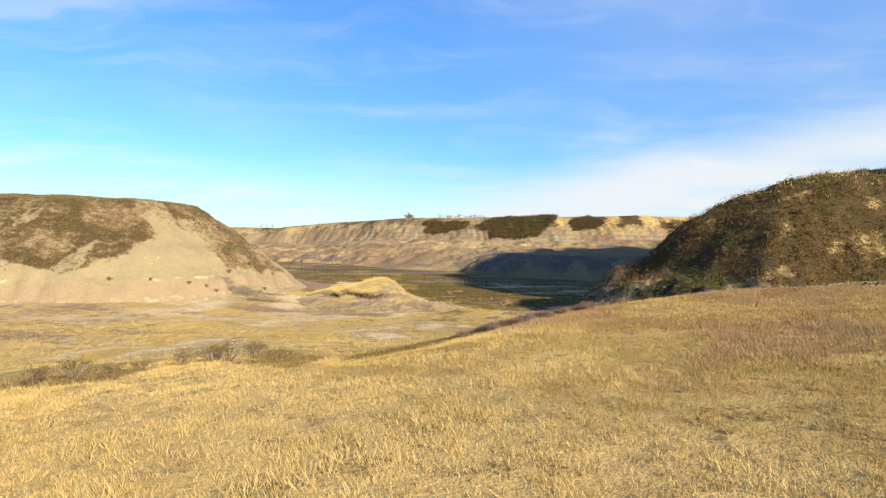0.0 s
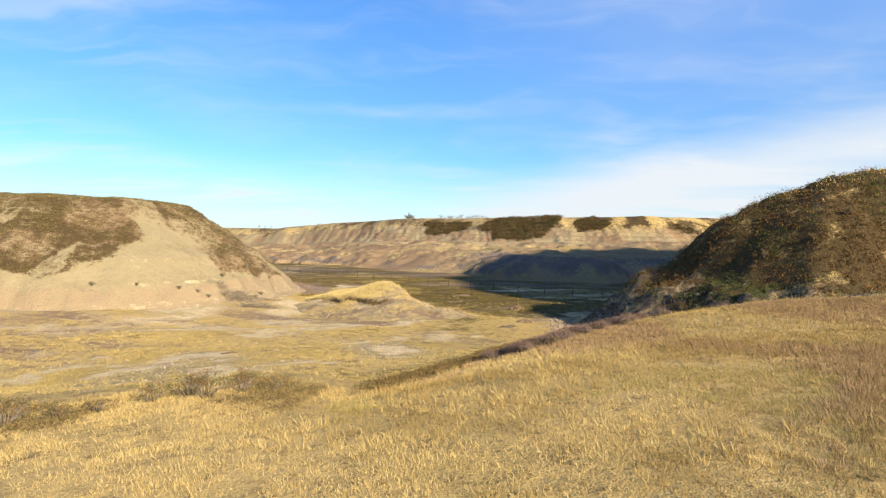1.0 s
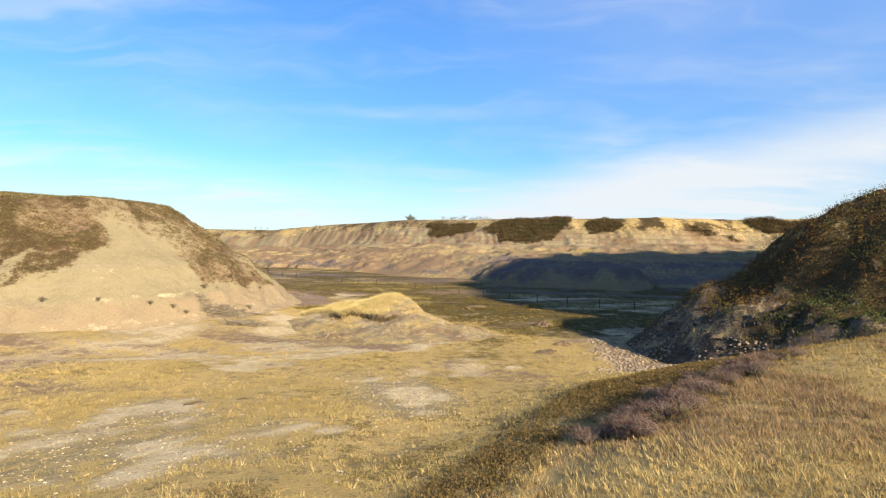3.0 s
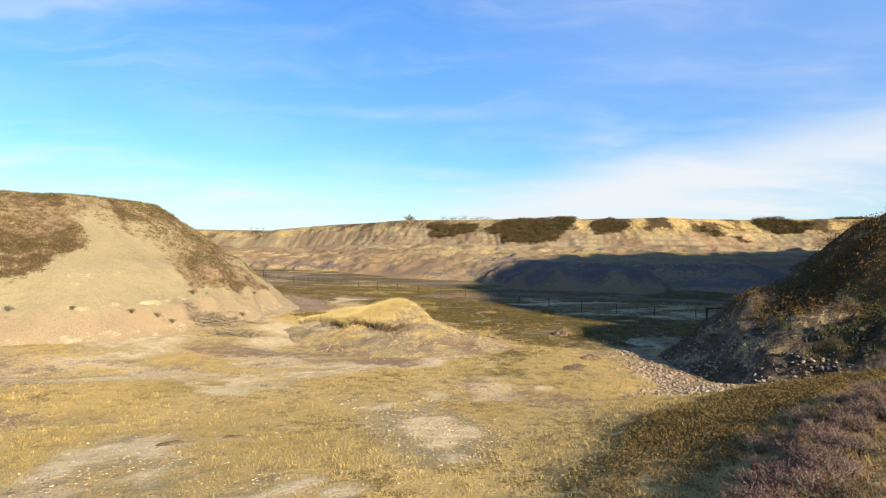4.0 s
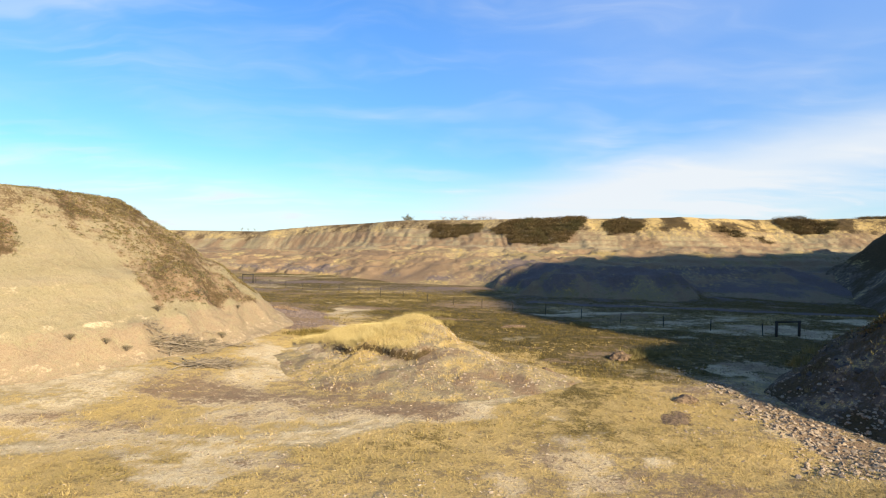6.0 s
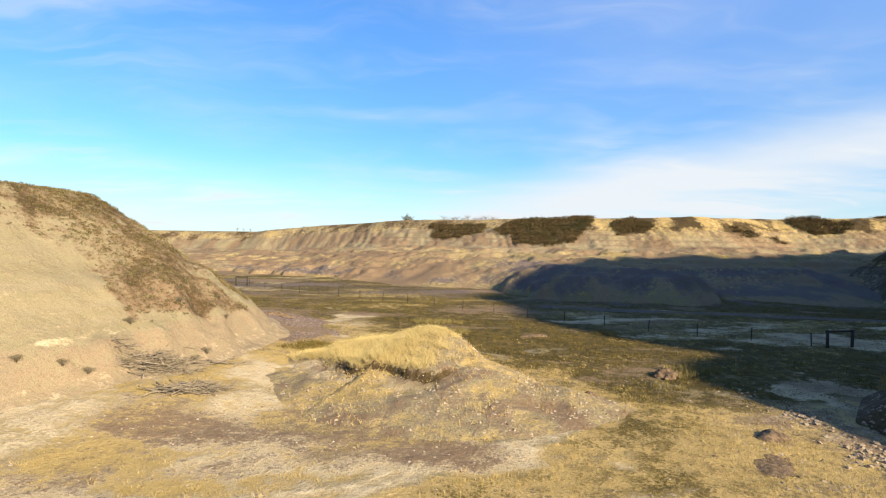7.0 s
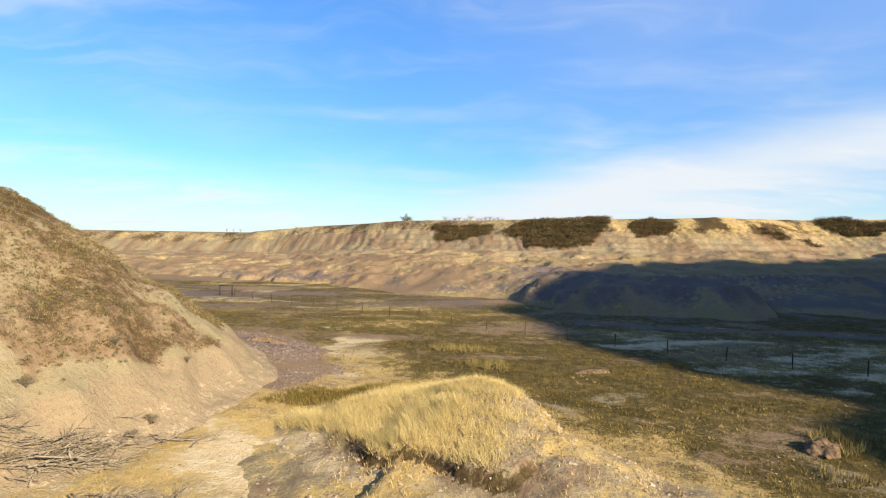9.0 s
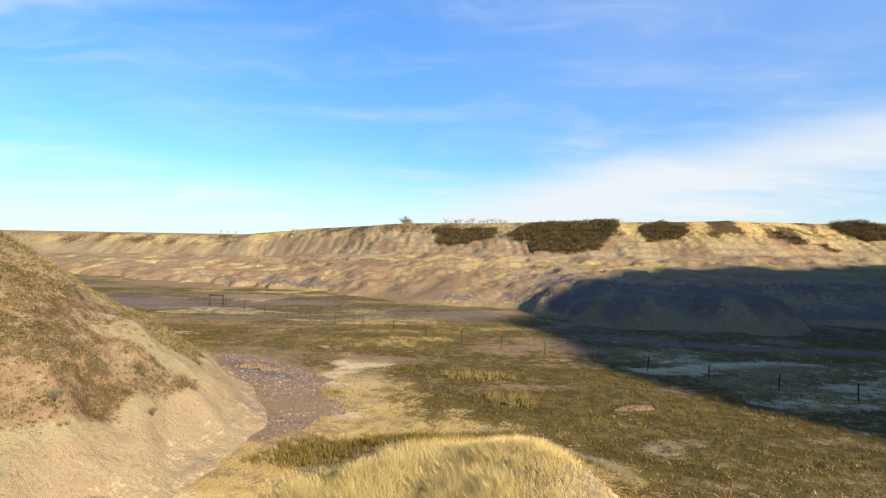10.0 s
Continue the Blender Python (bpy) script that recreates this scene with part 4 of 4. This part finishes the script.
tuft = tussock(1, 0.30)
for x, y, s in ((-5.3, 82.5, 1.7), (-6.3, 82.9, 1.3), (9.8, 84.0, 1.5), (10.7, 84.4, 1.2), (9.6, 67.4, 1.5), (10.3, 67.8, 1.3), (8.9, 66.6, 1.2), (11.0, 67.2, 1.2), (6.5, 63.3, 1.2),
                (-7.0, 88.6, 1.6), (-8.6, 88.9, 1.4), (-5.4, 88.2, 1.3), (17.0, 58.6, 1.3), (18.3, 59.4, 1.4), (15.8, 57.4, 1.1), (19.6, 58.8, 1.2), (-17.6, 83.6, 1.1)):
    put(tuft, x, y, s, label="golden grass tussock on the valley floor", group="grass tussocks", category="grass tussock")
discard(tuft)


# ---- stones ----
def rock_mesh(name, seed, material, flat=0.6):
    rnd = random.Random(seed)
    bm = bmesh.new()
    for k in range(13):
        p = Vector((rnd.gauss(0, 1), rnd.gauss(0, 1), rnd.gauss(0, 1))).normalized() * rnd.uniform(0.8, 1.0)
        bm.verts.new((p.x, p.y * 0.8, p.z * flat))
    out = bmesh.ops.convex_hull(bm, input=bm.verts)
    bmesh.ops.delete(bm, geom=[v for v in bm.verts if not v.link_faces], context="VERTS")
    return meshed(name, bm, material, False)


stones = [rock_mesh("stone", s, STONE) for s in range(8)]
rocks = [rock_mesh("rock", 20 + s, SHALE_ROCK, 0.75) for s in range(6)]


def joined(name, protos, x, y, z, size, parent, material):
    """Many small stones in one mesh."""
    verts = []
    shapes = []
    for me in protos:
        me.calc_loop_triangles()
        co = np.array([v.co[:] for v in me.vertices])
        shapes.append(co[np.array([t.vertices[:] for t in me.loop_triangles]).ravel()])
    for k in range(len(x)):
        a = rng.uniform(0, 6.28)
        c, s = math.cos(a), math.sin(a)
        v = shapes[k % len(shapes)] * size[k]
        verts.append(np.stack([x[k] + c * v[:, 0] - s * v[:, 1], y[k] + s * v[:, 0] + c * v[:, 1], z[k] + v[:, 2]], 1))
    ob = new(name, tri_mesh(name, np.concatenate(verts), None, material))
    ob.parent = parent
    return ob


def litter(name, protos, material, n, box, chance, lo, hi, sink, label, category):
    x, y = scatter(n, *box, chance)
    size = lo + (hi - lo) * rng.uniform(0, 1, len(x)) ** 2.5
    return tagged(joined(name, protos, x, y, surface(x, y) - sink * size, size, None, material), label, category, kind="stuff")


x, y = scatter(11000, 6, 19, 40, 63, lambda x, y: patch(x, y, SCREE, 1.2, 2, 9) * (0.55 + 0.9 * fbm(x, y, 2.5, 3, 420)))
z = surface(x, y)
size = 0.05 + 0.14 * rng.uniform(0, 1, len(x)) ** 1.8
order = np.argsort(-size)
heap = tagged(new("scree_slope"), "spread of broken tan stones at the hill's foot", "stones")
heap.location = (12, 48, float(surface(np.array([12.0]), np.array([48.0]))[0]))
for k in order[:300]:
    ob = new("stone", stones[k % 8])
    ob.parent = heap
    ob.matrix_basis = Matrix.Translation(-heap.location) @ Matrix.LocRotScale((x[k], y[k], z[k] + 0.1 * size[k]), Euler(rng.uniform(0, 6.28, 3) * (0.1, 0.1, 1)), [size[k]] * 3)
rest = order[300:]
small = joined("small_stone", stones, x[rest] - heap.location.x, y[rest] - heap.location.y, z[rest] - heap.location.z, size[rest], heap, STONE)
tagged(small, "small broken stones", kind="stuff")

litter("hill_rocks", rocks, SHALE_ROCK, 13000, (13, 60, 28, 72), lambda x, y: step(inside(x, y, HILL), -0.8, 0.5) * step(inside(x, y, HILL), 6, 3) * (0.5 + 0.9 * fbm(x, y, 3, 3, 422)), 0.06, 0.34, 0.3,
       "broken grey rocks along the hill's foot", "rocks")
litter("pebbles", stones, STONE, 24000, (-30, 20, 24, 66), lambda x, y: 0.6 * np.clip(ground_layers(x, y, 0 * x)["clay"] + ground_layers(x, y, 0 * x)["rust"], 0, 1)
       * (ridge_d(x, y) < -3) * (inside(x, y, BUTTE) < -2), 0.02, 0.10, 0.1, "loose pebbles and stones on bare clay", "pebbles")
litter("gravel", stones, PALE_STONE, 15000, (-18, 4, 24, 48), lambda x, y: np.maximum(patch(x, y, CLAY_FLAT, 2.5, 5, 1), patch(x, y, RUBBLE, 2.5, 5, 3)) * (0.35 + 0.9 * fbm(x, y, 2, 3, 426))
       * (ridge_d(x, y) < -3), 0.015, 0.075, 0.1, "pale gravel on the bare clay", "gravel")
litter("rubble_stones", stones, STONE, 5200, (-11, 9, 33, 56), lambda x, y: np.maximum(patch(x, y, RUBBLE, 2.0, 4, 3), patch(x, y, [(3, 51), (6.3, 55.5), (9.5, 55), (7.4, 49.5), (4.4, 48.5)], 1.0, 2, 20))
       * (0.4 + 0.9 * fbm(x, y, 1.8, 3, 429)), 0.03, 0.15, 0.15, "broken stones among thin valley grass", "stones")
litter("shale_chips", stones, plain("purple_shale", (0.16, 0.110, 0.086), (0.36, 0.27, 0.21), 4.0), 20000, (-31, -15, 72, 98), lambda x, y: patch(x, y, PURPLE_FLAT, 1.0, 2, 10) * (0.45 + 0.9 * fbm(x, y, 2, 3, 427))
       * (butte_z(x, y) < ground_z(x, y)), 0.05, 0.24, 0.15, "purple-brown shale chips on the flat below the butte", "stones")
SOIL = plain("dark_soil", (0.14, 0.092, 0.052), (0.31, 0.205, 0.118), 7.0, bump=0.8, size=0.08)
litter("clods", rocks, SOIL, 3500, (-30, 22, 25, 80), lambda x, y: 0.8 * step(fbm(x, y, 6, 3, 423) + 0.3 * fbm(x, y, 1.5, 2, 424), 0.12, 0.4) * (ridge_d(x, y) < -3)
       * (inside(x, y, BUTTE) < -2) * (inside(x, y, HILL) < 0), 0.03, 0.16, 0.4, "dark clods of earth on the valley floor", "clods")
litter("mound_rubble", stones, STONE, 9000, (-17, 5, 52, 70), lambda x, y: (mound_z(x, y) > ground_z(x, y)) * (0.4 + 0.9 * fbm(x, y, 2.5, 3, 421)), 0.025, 0.17, 0.15,
       "broken clay rubble on the mound's side", "rubble")


def earth_heap(name, x0, y0, long, wide, tall, turn, label):
    """A dark, lumpy heap of soil."""
    bm = bmesh.new()
    bmesh.ops.create_grid(bm, x_segments=40, y_segments=28, size=1)
    c, s = math.cos(turn), math.sin(turn)
    px = np.array([(v.co.x * long, v.co.y * wide) for v in bm.verts])
    wx, wy = x0 + c * px[:, 0] - s * px[:, 1], y0 + s * px[:, 0] + c * px[:, 1]
    base = surface(wx, wy)
    rr = np.hypot(px[:, 0] / long, px[:, 1] / wide) + 0.45 * fbm(wx, wy, 0.9, 3, 430)
    up = tall * np.sqrt(np.clip(1 - rr, 0, 1)) - 0.06 + 0.3 * tall * fbm(wx, wy, 0.35, 3, 431)
    z0 = float(base.min())
    for v, a, b, h in zip(bm.verts, wx, wy, base + up):
        v.co = (a - x0, b - y0, h - z0)
    ob = new(name, meshed(name, bm, SOIL))
    ob.location = (x0, y0, z0)
    return tagged(ob, label, "dirt mound")


for hx, hy, hl, hw, ht in ((4.9, 50.9, 1.5, 0.7, 0.13), (7.1, 54.4, 1.2, 0.6, 0.30)):
    earth_heap("dirt_mound", hx, hy, hl, hw, ht, 0.9, "dark earth heap on the straw valley floor")
earth_heap("dirt_mound", 7.9, 66.4, 1.1, 0.7, 0.6, 0.9, "dark earth bank beside golden tussocks")
earth_heap("dirt_mound", 1.9, 81.0, 1.3, 0.5, 0.3, 0.1, "low dark earth heap on olive grass")
earth_heap("dirt_mound", -24.2, 89.5, 1.9, 0.8, 0.5, 0.2, "low dark earth heap in the far valley")
earth_heap("dirt_mound", 0.8, 59.7, 0.5, 0.35, 0.3, 0.2, "small dark earth clod beside the track")
earth_heap("dirt_mound", -13.9, 36.0, 0.5, 0.3, 0.16, 0.2, "small dark earth clod on pale clay")
earth_heap("dirt_mound", -11.9, 36.6, 0.45, 0.28, 0.13, 0.2, "small dark earth clod on pale clay")


# ---- dead branches ----
def branch_mesh(seed):
    rnd = random.Random(seed)
    p, path, paths = Vector((-0.9, 0, 0)), [], []
    for k in range(5):
        path.append((p.copy(), 0.028 * (1 - 0.17 * k)))
        p = p + Vector((0.45, rnd.uniform(-0.12, 0.12), rnd.uniform(-0.05, 0.08)))
    paths.append(path)
    for k in (1, 2, 3):
        a = path[k][0]
        b = a + Vector((rnd.uniform(0.2, 0.45), rnd.choice((-1, 1)) * rnd.uniform(0.15, 0.4), rnd.uniform(-0.03, 0.15)))
        paths.append([(a, 0.014), (a.lerp(b, 0.5) + Vector((0, 0, 0.03)), 0.010), (b, 0.005)])
    return meshed("branch", rods(paths, 5), DEAD)


DEAD = plain("dead_wood", (0.24, 0.185, 0.12), (0.46, 0.37, 0.25), 15.0)
limbs = [branch_mesh(s) for s in range(5)]


def brush_pile(x0, y0, long, wide, tall, turn, count):
    z0 = float(surface(np.array([x0]), np.array([y0]))[0])
    pile = tagged(new("brush_pile"), "pile of bleached dead branches at the butte foot", "brush pile", "brush piles")
    pile.location = (x0, y0, z0)
    c, s = math.cos(turn), math.sin(turn)
    for k in range(count):
        u, v = rng.uniform(-1, 1), rng.uniform(-1, 1)
        a, b = long * u, wide * v
        x, y = x0 + c * a - s * b, y0 + s * a + c * b
        z = float(surface(np.array([x]), np.array([y]))[0])
        ob = new("branch", limbs[k % 5])
        ob.parent = pile
        ob.matrix_basis = Matrix.LocRotScale((x - x0, y - y0, z - z0 + 0.05 + tall * max(0, 1 - u * u - v * v) * rng.uniform(0, 1)),
                                             Euler((rng.uniform(0, 6), rng.normal(0, 0.15), turn + rng.normal(0, 0.6))), [rng.uniform(0.6, 1.3)] * 3)


brush_pile(-23.6, 62.4, 2.3, 0.9, 0.5, 0.85, 120)
brush_pile(-20.4, 59.7, 1.7, 0.65, 0.45, 0.6, 100)
brush_pile(-21.6, 65.4, 1.8, 0.4, 0.15, 0.3, 16)

# ---- fence ----
fence = tagged(new("fence"), "wire fence on dark wooden posts across the valley", "fence")
fence.location = (0, 97, 0)
FENCE_A, FENCE_B = Vector((-40.5, 128.6, 0)), Vector((26.2, 77.6, 0))


def on_land(x, y):
    return float(surface(np.array([x]), np.array([y]))[0])


post = meshed("post", rods([[((0, 0, -0.3), 0.055), ((0, 0, 0.6), 0.053), ((0.01, 0, 1.22), 0.048)]], 8), POST_WOOD)
count = 19
tops = []
for k in range(count):
    p = FENCE_A.lerp(FENCE_B, k / (count - 1))
    z = on_land(p.x, p.y)
    ob = link("post", post, fence)
    ob.matrix_basis = Matrix.Translation((p.x, p.y - 97, z)) @ Euler((rng.normal(0, 0.03), rng.normal(0, 0.03), 0)).to_matrix().to_4x4()
    tops.append(Vector((p.x, p.y - 97, z)))
for h in (0.45, 0.8, 1.12):
    link("wire", meshed("wire", rods([[(p + Vector((0, 0.06, h)), 0.006) for p in tops]], 4), WIRE), fence)


def brace(x0, y0, wide, tall, turn, label):
    """Two stout posts with a rail across their tops."""
    z0 = on_land(x0, y0)
    root = tagged(new("fence_brace"), label, "fence brace")
    root.matrix_basis = Matrix.LocRotScale((x0, y0, z0), Euler((0, 0, turn)), None)
    for s in (-1, 1):
        link("post", meshed("post", rods([[((s * wide / 2, 0, -0.4), 0.13), ((s * wide / 2, 0, tall), 0.12)]], 10), POST_WOOD), root)
    link("rail", meshed("rail", rods([[((-wide / 2 - 0.15, 0, tall - 0.12), 0.09), ((wide / 2 + 0.15, 0, tall - 0.10), 0.085)]], 8), POST_WOOD), root)


brace(28.3, 77.0, 2.5, 1.55, 0.12, "dark timber H-brace at the fence end in the valley")
brace(-42.3, 129.8, 2.1, 1.7, -0.1, "dark timber H-brace at the far fence end")

# ---- thickets and trees on the escarpment ----


def thicket(outline, n, label, tall=1.0):
    """A dense mat of shrubs that hugs the slope within an outline on the plan."""
    xs, ys = [p[0] for p in outline], [p[1] for p in outline]
    x, y = scatter(n, min(xs) - 2, max(xs) + 2, min(ys) - 2, max(ys) + 2, lambda x, y: step(inside(x, y, outline) + 1.3 * fbm(x, y, 4, 4, 440), -0.5, 0.4))
    z = mesa_z(x, y)
    r = rng.uniform(0.45, 1.0, len(x))
    v, t = leaves(x, y, z, r, tall * r, 34, 0.40, np.clip(0.5 + 0.8 * fbm(x, y, 5, 3, 441) + rng.normal(0, 0.15, len(x)), 0, 1))
    c = np.array([np.mean(xs), np.mean(ys), z.min()])
    ob = new("thicket", tri_mesh("thicket", v - c, t, THICKET))
    ob.location = c
    return tagged(ob, label, "thicket", "thickets on the escarpment")


thicket([(-7, 196), (0, 193), (9.3, 188), (7.6, 183), (1.2, 183.4), (-4.2, 186), (-6.6, 190)], 2300, "brown thicket on the escarpment's rim")
thicket([(11, 182), (14.5, 184.5), (23, 184), (38, 178.5), (35.5, 173), (30, 168.3), (22.8, 168.2), (16.5, 172.2), (14, 177)], 4600, "long brown thicket on the escarpment's rim")
thicket([(40.5, 173), (48, 175), (51.8, 168.5), (48, 166.6), (43.7, 166.6), (41, 167.6)], 1300, "round brown thicket on the escarpment's slope")
thicket([(70, 166.2), (74.4, 167), (77, 164.5), (72.4, 162), (70.5, 163.7)], 420, "small brown thicket on the escarpment's slope")
thicket([(79, 164), (82, 165), (83.5, 162.5), (80, 161.5)], 160, "small brown thicket on the escarpment's slope")
thicket([(91, 176.5), (100, 177), (102, 172.5), (105.5, 168.5), (101, 166), (95, 167.8), (92.5, 170.5)], 1900, "dark thicket in a gully of the escarpment", 1.3)
thicket([(112, 172), (118, 173), (124, 170), (118, 167)], 600, "dark thicket on the escarpment's rim")


def tree(seed, tall, wide, count, size, material, name, label):
    rnd = random.Random(seed)
    root = tagged(new(name), label, "tree", "trees on the skyline")
    paths, ends = [], []
    trunk = [((0, 0, -0.3), 0.14), ((0.05, 0.02, 0.35 * tall), 0.10), ((0.0, 0.08, 0.8 * tall), 0.04)]
    paths.append(trunk)
    for k in range(12):
        a, h = rnd.uniform(0, 6.28), tall * rnd.uniform(0.15, 0.6)
        e = Vector((wide * rnd.uniform(0.4, 1) * math.cos(a), wide * rnd.uniform(0.4, 1) * math.sin(a), min(tall, h + tall * rnd.uniform(0.2, 0.5))))
        m = Vector((0, 0, h)).lerp(e, 0.5) + Vector((0, 0, 0.1))
        paths.append([((0, 0.02, h), 0.06), (m, 0.04), (e, 0.015)])
        ends += [e, m]
    link("trunk", meshed("trunk", rods(paths, 5), BARK), root)
    e = np.array([list(p) for p in ends])
    v, t = leaves(e[:, 0], e[:, 1], e[:, 2] - 0.2, 0.32 * wide, 0.22 * tall, count // len(e), size)
    link("crown", tri_mesh("crown", v, t, material), root)
    return root


CROWN = leafy("autumn_crown", (0.08, 0.075, 0.03), (0.22, 0.18, 0.07), (0.15, 0.14, 0.06))
full = tree(1, 3.0, 1.8, 900, 0.28, CROWN, "tree", "small rounded tree on the prairie rim")
bare = tree(2, 2.6, 1.9, 260, 0.16, PURPLE_TWIGS, "bare_tree", "small leafless tree on the prairie rim")
for x, y, s in ((-17.2, 249, 1.15), (-15.0, 248, 0.8), (-16.2, 250, 0.95)):
    put(full, x, y, s)
for k in range(15):
    put(bare, -2 + 1.35 * k + rng.normal(0, 0.5), 238 - 1.2 * k + rng.normal(0, 1.0), rng.uniform(0.55, 1.0))
for x, y, s in ((-62, 262, 0.6), (-60, 262, 0.5), (-104, 300, 0.7), (-101, 301, 0.6), (-98, 302, 0.6)):
    put(bare, x, y, s)
discard(full)
discard(bare)
